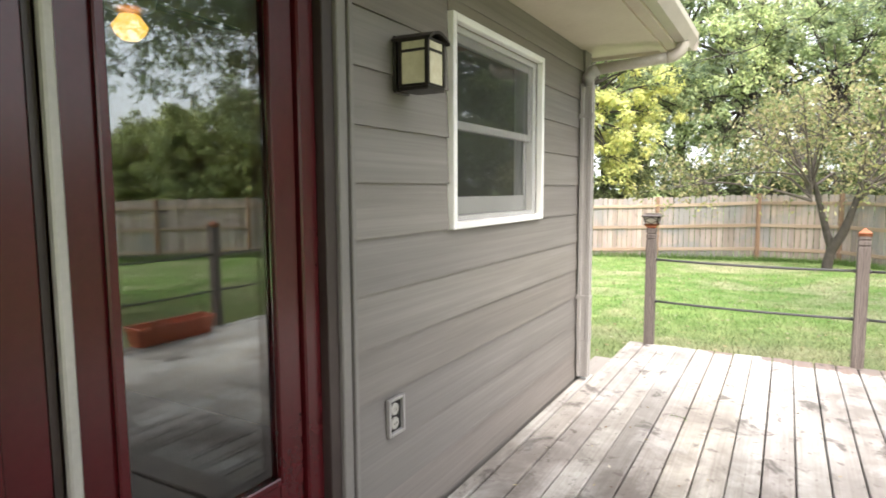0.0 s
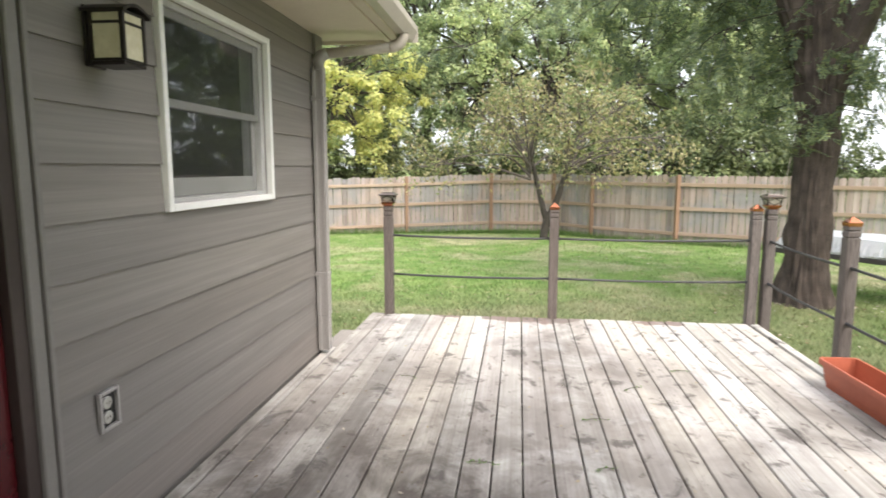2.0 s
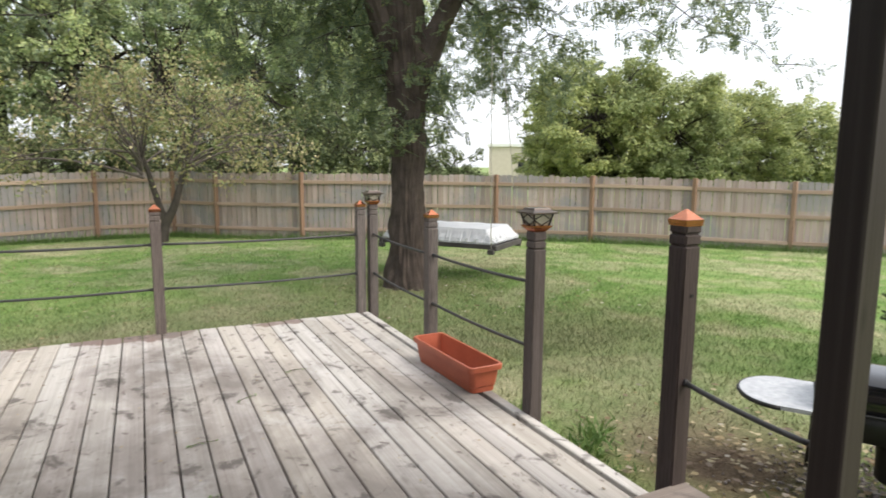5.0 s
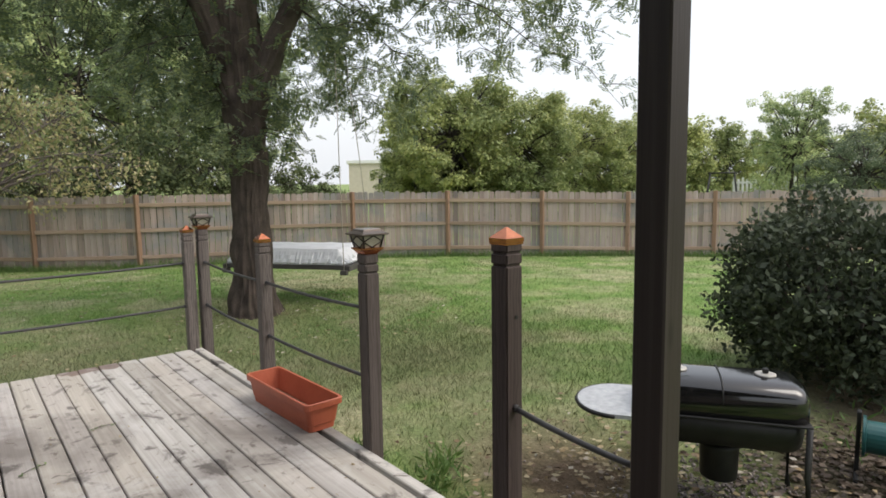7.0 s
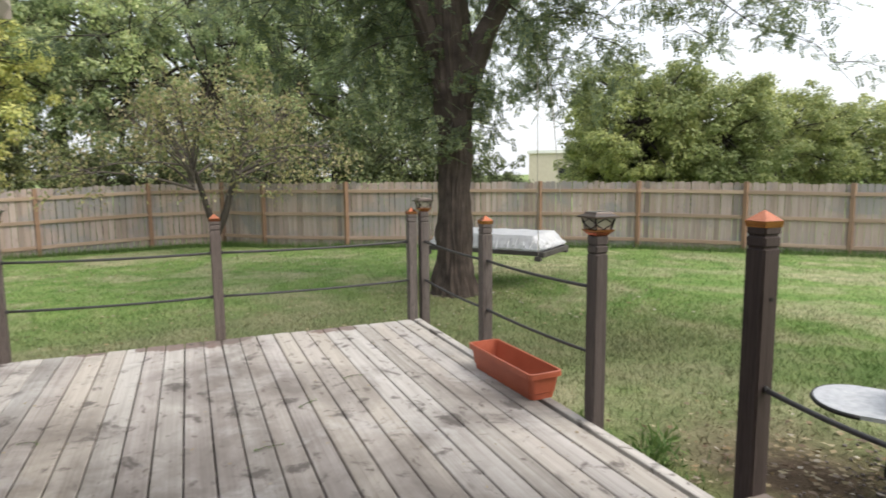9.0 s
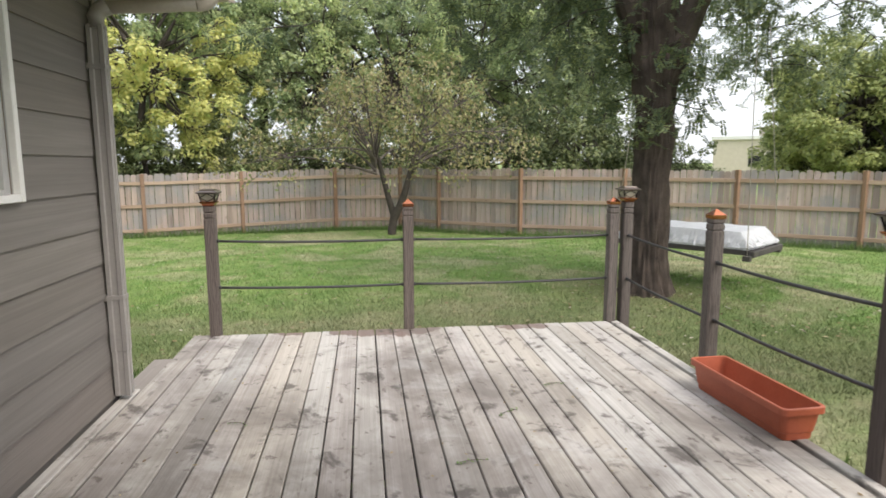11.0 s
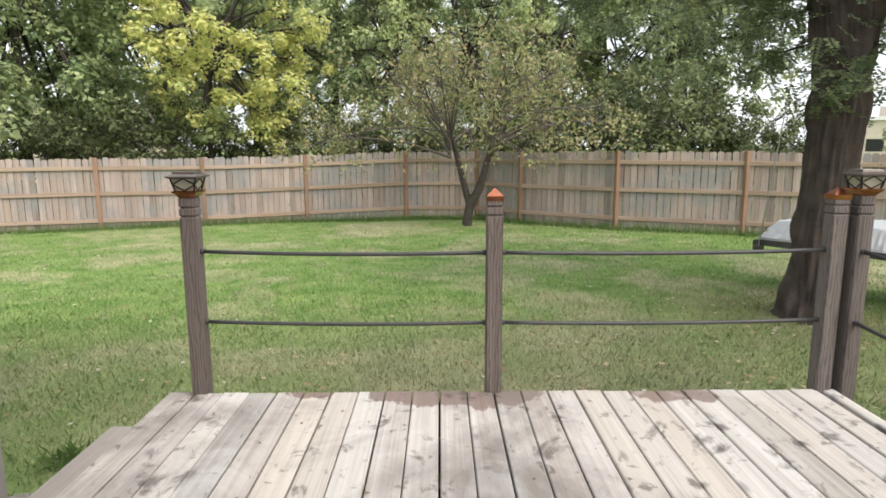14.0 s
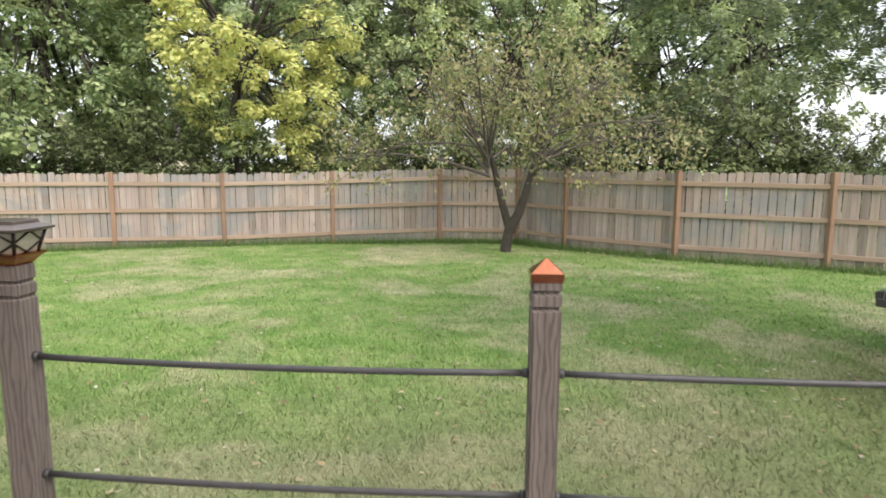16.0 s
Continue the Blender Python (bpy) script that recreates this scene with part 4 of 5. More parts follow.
def build_woods():
    g = "trees behind the fence"
    a = place(make_tree("tree", "tall leafy green tree behind the fence", 11, 11.5, 3.6, 1.9, 0.2, [GREEN], 60, 5, 85, 0.19, spread=0.5, puff=0.5, group=g), *polar(-33, 23))
    b = place(make_tree("tree", "tall deep green tree behind the fence", 12, 12.5, 3.8, 3.0, 0.22, [DEEP], 46, 5, 80, 0.19, spread=0.5, puff=0.48, group=g), *polar(-9.5, 27))
    c = place(make_tree("tree", "airy green tree with gaps behind the fence", 13, 11.0, 3.4, 2.7, 0.16, [GREEN], 36, 5, 70, 0.17, puff=0.45, spread=0.5, group=g), *polar(19, 25))
    place(make_tree("tree", "tree turning bright yellow behind the fence", 14, 8.4, 3.2, 2.3, 0.16, [YELLOW, GREEN], 54, 6, 85, 0.15, spread=0.42, puff=0.36,
                        two_tone=yellowed, group=g), *polar(-19.0, 21.5))
    for az, d, turn, s in [(-42, 24, 40, 1.0), (-51, 23, 120, 0.95), (-62, 22, 10, 1.0), (-26.5, 27, 200, 1.05)]:
        again(a, *polar(az, d), turn, s)
    for az, d, turn, s in [(-1.5, 28, 130, 1.0), (7, 28, 210, 0.95), (13.5, 29, 300, 1.05), (21.5, 25, 20, 0.85), (-16, 29, 60, 1.05)]:
        again(b, *polar(az, d), turn, s)
    for az, d, turn, s in [(-5, 25, 80, 0.85), (10.5, 24, 190, 0.8), (-12.6, 24.5, 310, 0.75), (3.5, 25, 250, 0.8)]:
        again(c, *polar(az, d), turn, s)
    # shrubs close behind the fence, the shade there put into their leaf colour
    u = place(make_tree("shrub", "shrub growing behind the fence, leaves toned for deep shade", 21, 3.1, 1.7, 0.6, 0.06, [SHRUB], 24, 5, 60, 0.12, spread=0.35, puff=0.3, group="shrubs behind the fence", category="shrub"), *polar(-25, 20.5))
    for az, d, turn, s in [(-41, 20.5, 30, 0.9), (-34, 21, 80, 0.85), (-15, 21, 150, 0.75), (-11, 22, 220, 1.0), (-2, 22, 10, 0.9), (3, 21.5, 60, 1.0), (8, 21, 140, 0.95), (14, 20.5, 200, 1.2),
                           (20, 20, 300, 1.25), (25.5, 20.5, 70, 0.95), (29.5, 23, 250, 0.8), (-47, 20.5, 240, 1.0), (-29, 21, 10, 0.85), (-21.5, 21.5, 120, 0.7), (-18, 22.5, 300, 0.8), (-6.5, 21.5, 40, 0.9)]:
        again(u, *polar(az, d), turn, s)
    # rounder trees out in the open beyond the long side of the fence
    r = place(make_tree("tree", "broad rounded green tree beyond the fence", 31, 6.6, 3.6, 0.9, 0.18, [OLIVE], 72, 6, 100, 0.17, puff=0.48, spread=0.45, group="trees in the open"), *polar(43.0, 29))
    for az, d, turn, s in [(48.5, 31, 120, 0.92), (40.8, 31, 60, 0.68), (53.5, 37, 200, 0.9)]:
        again(r, *polar(az, d), turn, s)
    q = place(make_tree("tree", "rounded green tree far off in the open", 32, 6.6, 3.6, 0.9, 0.18, [OLIVE], 56, 5, 45, 0.27, puff=0.55, spread=0.45, group="trees in the open"), *polar(57.5, 42), 300, 0.85)
    for az, d, turn, s in [(62, 46, 20, 0.85), (66, 50, 140, 0.85), (78, 45, 10, 0.9), (71, 58, 10, 0.85), (92, 40, 30, 1.0), (106, 36, 200, 1.1), (122, 34, 90, 1.2), (140, 34, 10, 1.2)]:
        again(q, *polar(az, d), turn, s)
    place(make_tree("tree", "grey-green willowy tree beyond the bush", 33, 4.6, 2.4, 0.9, 0.12, [SAGE], 40, 5, 70, 0.12, spread=0.35, puff=0.32, group="trees in the open"), *polar(77, 28), 0, 0.8)
    again(a, *polar(72.0, 32), 200, 0.5)


build_woods()


def build_fruit_tree():
    """Old small fruit tree: forked trunk, many grey twigs, thin autumn foliage."""
    rng = np.random.default_rng(5)
    t = thing("fruit_tree", "small forked fruit tree with sparse yellowing leaves", "tree", (1.75, 16.9, float(zg(1.75, 16.9))))
    bm = bmesh.new()
    tube(bm, [(0, 0, -0.2), (0, 0, 0.1), (0.06, 0, 0.45), (0.12, 0, 0.75)], [0.17, 0.12, 0.11, 0.11], 10, False)
    tube(bm, [(0.08, 0, 0.5), (-0.02, 0.03, 0.8), (-0.14, 0, 1.25), (-0.3, 0.05, 1.9), (-0.5, 0, 2.5)], [0.1, 0.085, 0.075, 0.06, 0.03], 8, False)
    tube(bm, [(0.06, 0, 0.45), (0.26, -0.04, 0.85), (0.38, -0.05, 1.2), (0.56, 0, 1.85), (0.75, 0.05, 2.5)], [0.115, 0.1, 0.088, 0.066, 0.03], 8, False)
    tgt = []
    for i in range(34):
        a, q = i * 2.4, rng.uniform(0, 1)
        rr = (1.2 + 1.9 * rng.uniform(0, 1)) * (1.15 - 0.55 * q)
        tgt.append(Vector((0.2 + 1.05 * rr * math.cos(a), 0.8 * rr * math.sin(a), 2.25 + 2.1 * q - 0.1 * rr)))
    part("trunk", bm, DARKTWIG, t)
    bm = bmesh.new()
    tips = []
    for s, group in ((Vector((-0.4, 0, 1.7)), [g for g in tgt if g.x < 0.1]), (Vector((0.6, 0, 1.7)), [g for g in tgt if g.x >= 0.1])):
        tips += limbs(rng, bm, s - Vector((0, 0, 0.5)), s + Vector((0, 0, 0.7)), 0.09, group, 12, 0.42, 0.006, 0.2, 5)
    part("branch", bm, TWIG, t)
    tips = [e for k, e in enumerate(tips) if k % 5]
    c = np.repeat(np.array([tuple(e) for e in tips]), 22, 0)
    c = c + rng.normal(size=c.shape) * 0.15
    v, f = leaf_cards(rng, c, 0.1, 0.058, 0.6)
    hang("crown", np_mesh("crown", v, f), APPLE, t)


build_fruit_tree()

TREE = (4.72, 7.95)


def build_locust():
    """Big honey locust: furrowed forked trunk, feathery drooping sprays."""
    rng = np.random.default_rng(8)
    z0 = float(zg(*TREE))
    t = thing("locust_tree", "large locust tree with deeply furrowed bark and feathery leaves", "tree", (*TREE, z0))
    # trunk with ridges of bark
    def ridged(path, radii, sides, cut, seed, rings):
        out, faces = [], []
        path = [Vector(p) for p in path]
        for i in range(rings):
            u = i / (rings - 1) * (len(path) - 1)
            k = min(int(u), len(path) - 2)
            c, r = path[k].lerp(path[k + 1], u - k), radii[k] + (radii[k + 1] - radii[k]) * (u - k)
            for s in range(sides):
                a = 2 * math.pi * s / sides
                v = noise.noise(Vector((math.cos(a) * 5.5, math.sin(a) * 5.5, c.z * 1.1 + seed))) * 0.6 + noise.noise(Vector((math.cos(a) * 11, math.sin(a) * 11, c.z * 2.3 + seed))) * 0.5
                rr = r * (1 + cut * (abs(v) * 2 - 0.5))
                out.append((c.x + rr * math.cos(a), c.y + rr * math.sin(a), c.z))
            if i:
                b = (i - 1) * sides
                faces += [(b + s, b + (s + 1) % sides, b + sides + (s + 1) % sides, b + sides + s) for s in range(sides)]
        return out, faces
    v, f = ridged([(0, 0, -0.25), (0, 0, 0.05), (0.0, 0, 0.5), (0, 0, 1.2), (0.02, 0, 2.4), (0.0, 0.02, 3.0), (-0.05, 0.05, 4.2), (-0.2, 0.1, 7.0)], [0.5, 0.35, 0.25, 0.22, 0.225, 0.27, 0.25, 0.12], 96, 0.36, 0.0, 150)
    hang("trunk", np_mesh("trunk", v, f, True), BARK, t)
    v, f = ridged([(0.06, -0.03, 2.4), (0.14, -0.06, 2.8), (0.22, -0.09, 3.15), (0.37, -0.15, 3.6), (0.6, -0.24, 4.05), (0.82, -0.33, 4.5), (1.8, -0.72, 6.5)], [0.12, 0.17, 0.19, 0.17, 0.15, 0.13, 0.05], 48, 0.3, 5.0, 70)
    hang("limb", np_mesh("limb", v, f, True), BARK, t)
    v, f = ridged([(-0.04, 0.02, 2.5), (-0.13, 0.05, 3.0), (-0.24, 0.1, 3.5), (-0.42, 0.17, 4.1), (-0.66, 0.27, 4.7), (-1.6, 0.64, 6.8)], [0.12, 0.18, 0.19, 0.17, 0.14, 0.05], 48, 0.3, 9.0, 70)
    hang("limb", np_mesh("limb", v, f, True), BARK, t)
    # boughs leave the stems high up, reach out and droop at the ends
    bm = bmesh.new()
    ends = []
    for i in range(46):
        a = i * 2.399 + rng.normal() * 0.2
        reach = rng.uniform(1.2, 6.0)
        if math.cos(a - 4.31) > 0.62:
            continue
        if i < 30:
            zt = 3.5 + rng.normal() * 0.42
            zs = rng.uniform(4.3, 5.4)
        else:
            zt, zs = rng.uniform(4.3, 8.2), rng.uniform(4.2, 6.5)
            reach *= 0.85
        e = Vector((reach * math.cos(a), reach * math.sin(a), zt))
        s = Vector((0, 0, zs))
        m = s.lerp(e, 0.55) + Vector((rng.normal() * 0.5, rng.normal() * 0.5, 0.4 + 0.1 * reach))
        pts = [s.lerp(m, k / 8).lerp(m.lerp(e, k / 8), k / 8) + Vector(rng.normal(size=3)) * (0.075 if 0 < k < 8 else 0) for k in range(9)]
        tube(bm, pts, [0.034, 0.027, 0.021, 0.017, 0.013, 0.01, 0.008, 0.005, 0.003], 5, False)
        for k in range(12):
            u = rng.uniform(0.3, 1.0)
            j = min(int(u * 8), 7)
            p = pts[j].lerp(pts[j + 1], u * 8 - j)
            if p.xy.length < 0.9 and p.z < 4.0:
                continue
            q = p + Vector((rng.normal() * 0.55, rng.normal() * 0.55, -abs(rng.normal()) * 0.32))
            tube(bm, [p, p.lerp(q, 0.5) + Vector((0, 0, 0.06)), q], [0.009, 0.006, 0.003], 4, False)
            for w in range(3):
                ends.append(tuple(p.lerp(q, (w + 1) / 3)))
    # a few low sprays close to the trunk
    for k in range(22):
        a = rng.uniform(0, 6.28)
        p = Vector((0.24 * math.cos(a), 0.24 * math.sin(a), rng.uniform(2.2, 3.5)))
        q = p + Vector((math.cos(a) * 0.45, math.sin(a) * 0.45, -0.12))
        tube(bm, [p, q], [0.008, 0.003], 4, False)
        ends += [tuple(p.lerp(q, 0.4)), tuple(p.lerp(q, 0.7)), tuple(q)]
    part("bough", bm, DARKTWIG, t)
    # feathery leaves: leaflets in two rows along a drooping stalk
    E = np.repeat(np.array(ends), 7, 0)
    E = E + rng.normal(size=E.shape) * np.array([0.15, 0.15, 0.1])
    n = len(E)
    d = rng.normal(size=(n, 3))
    d[:, 2] = -0.35 - 0.5 * np.abs(d[:, 2])
    d /= np.linalg.norm(d, axis=1, keepdims=True)
    s = np.cross(d, np.array([0, 0, 1.0]))
    s /= np.linalg.norm(s, axis=1, keepdims=True) + 1e-9
    C, D = [], []
    for k in range(8):
        for sgn in (-1, 1):
            C.append(E + d * 0.026 * k)
            D.append(s * sgn + d * 0.45 + rng.normal(size=(n, 3)) * 0.15)
    C, D = np.concatenate(C), np.concatenate(D)
    D /= np.linalg.norm(D, axis=1, keepdims=True)
    W = np.cross(D, np.tile(np.cross(s, d), (16, 1)))
    L = rng.uniform(0.042, 0.066, (len(C), 1))
    v = np.stack([C, C + D * L * 0.5 + W * 0.014, C + D * L, C + D * L * 0.5 - W * 0.014], 1).reshape(-1, 3)
    hang("crown", np_mesh("crown", v, np.arange(len(v)).reshape(-1, 4)), LOCUST, t)


build_locust()


def build_bush():
    rng = np.random.default_rng(4)
    x, y = 7.68, 1.72
    b = thing("evergreen_bush", "dense dark glossy evergreen bush", "bush", (x, y, float(zg(x, y))))
    b.scale = (0.76, 0.76, 0.81)
    bm = bmesh.new()
    ends = []
    for i in range(150):
        a, q = i * 2.399, (i + 0.5) / 150
        z = 0.25 + 1.5 * q
        rr = 1.35 * math.sin(math.pi * (0.2 + 0.68 * q)) ** 0.6 * rng.uniform(0.72, 1.05)
        e = Vector((rr * math.cos(a), rr * math.sin(a), z + rng.normal() * 0.08))
        tube(bm, [(0, 0, 0.1), tuple(e * 0.5 + Vector((0, 0, 0.05))), tuple(e)], [0.03, 0.014, 0.004], 4, False)
        ends.append(tuple(e))
    part("stem", bm, DARKTWIG, b)
    c = np.repeat(np.array(ends), 170, 0)
    c = c + rng.normal(size=c.shape) * 0.115
    v, f = leaf_cards(rng, c, 0.082, 0.046, -0.1)
    hang("foliage", np_mesh("foliage", v, f), BUSHLEAF, b)


build_bush()


# ---- swing bed under the locust ----
def build_bed():
    a, b = Vector((4.85, 9.35)), Vector((6.05, 7.75))
    u = (b - a).normalized()
    w = Vector((-u.y, u.x))
    if w.x < 0:
        w = -w
    turn = math.degrees(math.atan2(u.y, u.x))
    L, Wd = (b - a).length, 1.15
    c = (a + b) / 2 + w * Wd / 2
    s = thing("swing_bed", "hanging swing bed wrapped in a white tarpaulin", "swing bed", (c.x, c.y, 0.15), turn)
    hx, hy = L / 2, Wd / 2
    part("bed_frame", boxes((-hx, hx, -hy, -hy + 0.06, 0, 0.07), (-hx, hx, hy - 0.06, hy, 0, 0.07), (-hx - 0.06, -hx, -hy, hy, -0.02, 0.06), (hx, hx + 0.06, -hy, hy, -0.02, 0.06),
                            (-hx, hx, -hy + 0.06, hy - 0.06, 0.01, 0.05), bevel=0.006), BEDWOOD, s)
    bm = bmesh.new()
    nx, ny = 72, 48
    top = []
    for i in range(nx + 1):
        row = []
        for j in range(ny + 1):
            p, q = -1 + 2 * i / nx, -1 + 2 * j / ny
            e = max(abs(p), abs(q))
            fall = max(0.0, (e - 0.84) / 0.16)
            fold = noise.noise(Vector((p * 5, q * 5, 1.3))) * 0.012 * (1 - fall)
            crease = 1 + 0.07 * fall * noise.noise(Vector((p * 22, q * 14, 4.0)))
            row.append(bm.verts.new((p * hx * crease, q * hy * crease, 0.3 - 0.2 * fall + fold)))
        top.append(row)
    for i in range(nx):
        for j in range(ny):
            bm.faces.new((top[i][j], top[i + 1][j], top[i + 1][j + 1], top[i][j + 1]))
    rim = bmesh.ops.extrude_edge_only(bm, edges=[e for e in bm.edges if e.is_boundary])
    for v in rim["geom"]:
        if isinstance(v, bmesh.types.BMVert):
            v.co.z = 0.072
            v.co.xy *= 0.985 + 0.035 * noise.noise(Vector((v.co.x * 9, v.co.y * 9, 2.0)))
    part("mattress_cover", bm, SHEET, s, "white tarpaulin with grey creases")
    for x in (-hx + 0.02, hx - 0.02):
        for y in (-hy - 0.02, hy + 0.02):
            part("hanging_rope", bar([(x, y, 0.0), (x * 0.9, y * 0.7, 1.6), (x * 0.8, y * 0.35, 3.2)], 0.0065, 6), PALEROPE, s)
            part("block", boxes((x - 0.05, x + 0.05, y - 0.04, y + 0.04, -0.07, 0.0), bevel=0.006), BEDWOOD, s)


build_bed()


# ---- barrel grill, hose reel ----
def build_grill():
    z0 = float(zg(4.8, 1.3))
    g = thing("charcoal_grill", "black barrel charcoal grill with a grey side shelf", "grill", (4.75, 1.5, z0), 33)
    g.scale = (0.88, 0.88, 0.88)
    def shell(profile, y0, y1, inset):
        """A rounded trough or lid: its outline in x and z, lengthwise along y with drawn-in ends."""
        bm = bmesh.new()
        rows = []
        for y, k in ((y0, inset), (y0 + 0.03, 0.93), (y0 + 0.08, 1.0), (y1 - 0.08, 1.0), (y1 - 0.03, 0.93), (y1, inset)):
            rows.append([bm.verts.new((x * k, y, profile[0][1] + (z - profile[0][1]) * k)) for x, z in profile])
        n = len(profile)
        for a, b in zip(rows, rows[1:]):
            for i in range(n):
                bm.faces.new((a[i], a[(i + 1) % n], b[(i + 1) % n], b[i])).smooth = True
        bm.faces.new(rows[0][::-1])
        bm.faces.new(rows[-1])
        bmesh.ops.recalc_face_normals(bm, faces=bm.faces)
        return bm
    lid = [(-0.24, 0.6)] + [(-0.24 * math.copysign(abs(math.cos(a)) ** 0.6, math.cos(a)), 0.62 + 0.19 * math.sin(a) ** 0.4) for a in np.linspace(0.04, math.pi - 0.04, 23)] + [(0.24, 0.6)]
    bowl = [(-0.235, 0.585), (-0.22, 0.5), (-0.16, 0.4), (-0.06, 0.36), (0.06, 0.36), (0.16, 0.4), (0.22, 0.5), (0.235, 0.585)]
    part("lid", shell(lid, -0.44, 0.44, 0.8), BLACK, g, "glossy black lid")
    part("bowl", shell(bowl, -0.42, 0.42, 0.82), BLACKMATT, g)
    part("rim", boxes((-0.25, 0.25, -0.45, 0.45, 0.585, 0.6), bevel=0.004), BLACKMATT, g)
    part("ash_bucket", lathe([(0.1, 0.14), (0.11, 0.15), (0.115, 0.34), (0.12, 0.37)], 20, 0, True), BLACKMATT, g)
    for y in (-0.24, 0.26):
        v = part("vent_cap", lathe([(0.06, 0.0), (0.06, 0.012), (0.05, 0.016)], 18, 0, True), STRIP, g, "pale round air vent")
        v.location = (0, y, 0.806)
        part("vent_knob", boxes((-0.016, 0.016, -0.016, 0.016, 0.016, 0.045), bevel=0.004), BLACKMATT, v)
    part("lid_seam", bar([(-0.243 * math.copysign(abs(math.cos(a)) ** 0.6, math.cos(a)), 0.02, 0.62 + 0.193 * math.sin(a) ** 0.4) for a in np.linspace(0.06, 2.2, 16)], 0.005, 6), BLACKMATT, g)
    for x in (-0.19, 0.19):
        for y in (-0.36, 0.36):
            part("leg", bar([(x * 1.28, y * 1.2, 0.59), (x * 1.3, y * 1.2, 0.3), (x * 1.38, y * 1.24, 0.0)], 0.018, 8), BLACKMATT, g)
    # side shelf with a rounded outer end
    bm = bmesh.new()
    pts = [(-0.29, 0.45), (0.29, 0.45)] + [(0.29 * math.cos(a), 0.62 + 0.25 * math.sin(a)) for a in np.linspace(0, math.pi, 15)]
    lo = [bm.verts.new((x, y, 0.555)) for x, y in pts]
    hi = [bm.verts.new((x, y, 0.58)) for x, y in pts]
    bm.faces.new(lo[::-1])
    bm.faces.new(hi)
    for i in range(len(pts)):
        bm.faces.new((lo[i], lo[(i + 1) % len(pts)], hi[(i + 1) % len(pts)], hi[i]))
    sh = part("side_shelf", bm, SHELFTOP, g, "grey rain-spotted shelf")
    part("shelf_edge", bar([(x * 1.02, y * 1.005, 0.567) for x, y in pts] , 0.014, 6), BLACKMATT, sh)
    part("shelf_brace", bar([(0.1, 0.62, 0.56), (0.12, 0.4, 0.5)], 0.01, 6), BLACKMATT, g)


build_grill()


def build_reel():
    x, y = 5.7, 0.93
    r = thing("hose_reel", "teal plastic garden hose reel on a black stand", "hose reel", (x, y, float(zg(x, y))), -74)
    d = part("drum", lathe([(0.12, -0.16), (0.12, -0.145), (0.095, -0.14), (0.095, 0.14), (0.12, 0.145), (0.12, 0.16)], 24, 0), TEAL, r)
    d.matrix_basis = pose(0, 0, 0.25, 0, 90, 0)
    for s in (-0.18, 0.18):
        part("side_frame", boxes((s - 0.012, s + 0.012, -0.03, 0.03, 0, 0.4), (s - 0.012, s + 0.012, -0.16, 0.16, 0, 0.03), bevel=0.004), BLACKMATT, r)
    part("crank", bar([(0.19, 0, 0.25), (0.23, 0, 0.25), (0.23, 0.08, 0.31)], 0.01, 6), WHITE, r)


build_reel()


# ---- far building and play frame beyond the fence ----
def build_far():
    x, y = polar(34.6, 62)
    b = thing("far_building", "cream flat-roofed building beyond the trees", "building", (x, y, float(zg(x, y))), -33)
    part("wall", boxes((-3.2, 4.5, 0, 8, 0, 4.1)), SOFFIT, b)
    part("roof", boxes((-3.4, 4.7, -0.2, 8.2, 4.1, 4.4)), WHITE, b)
    part("window", boxes((-0.2, 1.0, -0.03, 0.0, 1.6, 2.6)), BLACKMATT, b)
    part("roof_vent", boxes((0.6, 2.0, 2, 3.4, 4.4, 5.3)), GUTTER, b)
    part("roof_vent", boxes((2.6, 3.4, 2, 3.0, 4.4, 5.0)), GUTTER, b)
    x, y = polar(-28.6, 44)
    h = thing("far_house", "cream house half hidden behind the trees", "house", (x, y, float(zg(x, y))), 28)
    part("wall", boxes((-4.0, 4.0, 0, 7, 0, 3.0)), SOFFIT, h)
    bm = bmesh.new()
    vs = [bm.verts.new(p) for p in ((-4.4, -0.4, 3.0), (4.4, -0.4, 3.0), (4.4, 7.4, 3.0), (-4.4, 7.4, 3.0), (-4.4, 3.5, 5.0), (4.4, 3.5, 5.0))]
    for q in ((0, 1, 5, 4), (2, 3, 4, 5), (0, 4, 3), (1, 2, 5), (3, 2, 1, 0)):
        bm.faces.new([vs[i] for i in q])
    part("roof", bm, SHINGLE, h)
    x, y = polar(66.3, 38)
    p = thing("play_frame", "dark play swing frame beside a white rail beyond the fence", "play frame", (x, y, float(zg(x, y))), -66)
    for s in (-0.9, 0.9):
        part("leg", bar([(s, -0.7, 0), (s * 0.7, 0, 2.35)], 0.05, 6), BLACKMATT, p)
        part("leg", bar([(s, 0.7, 0), (s * 0.7, 0, 2.35)], 0.05, 6), BLACKMATT, p)
    part("top_bar", bar([(-0.75, 0, 2.35), (0.75, 0, 2.35)], 0.05, 6), BLACKMATT, p)
    x, y = polar(69.5, 38)
    w = thing("white_rail", "white picket rail beyond the fence", "railing", (x, y, float(zg(x, y))), -69)
    part("rail", boxes((-1.6, 1.6, -0.03, 0.03, 1.75, 1.87)), WHITE, w)
    for i in range(15):
        part("picket", boxes((-1.55 + 0.215 * i, -1.43 + 0.215 * i, -0.02, 0.02, 1.2, 2.0 + 0.1 * (i % 5 == 2))), WHITE, w)
    for s in (-1.5, 1.5):
        part("post", boxes((s - 0.06, s + 0.06, -0.06, 0.06, 0.0, 2.1)), WHITE, w)


build_far()


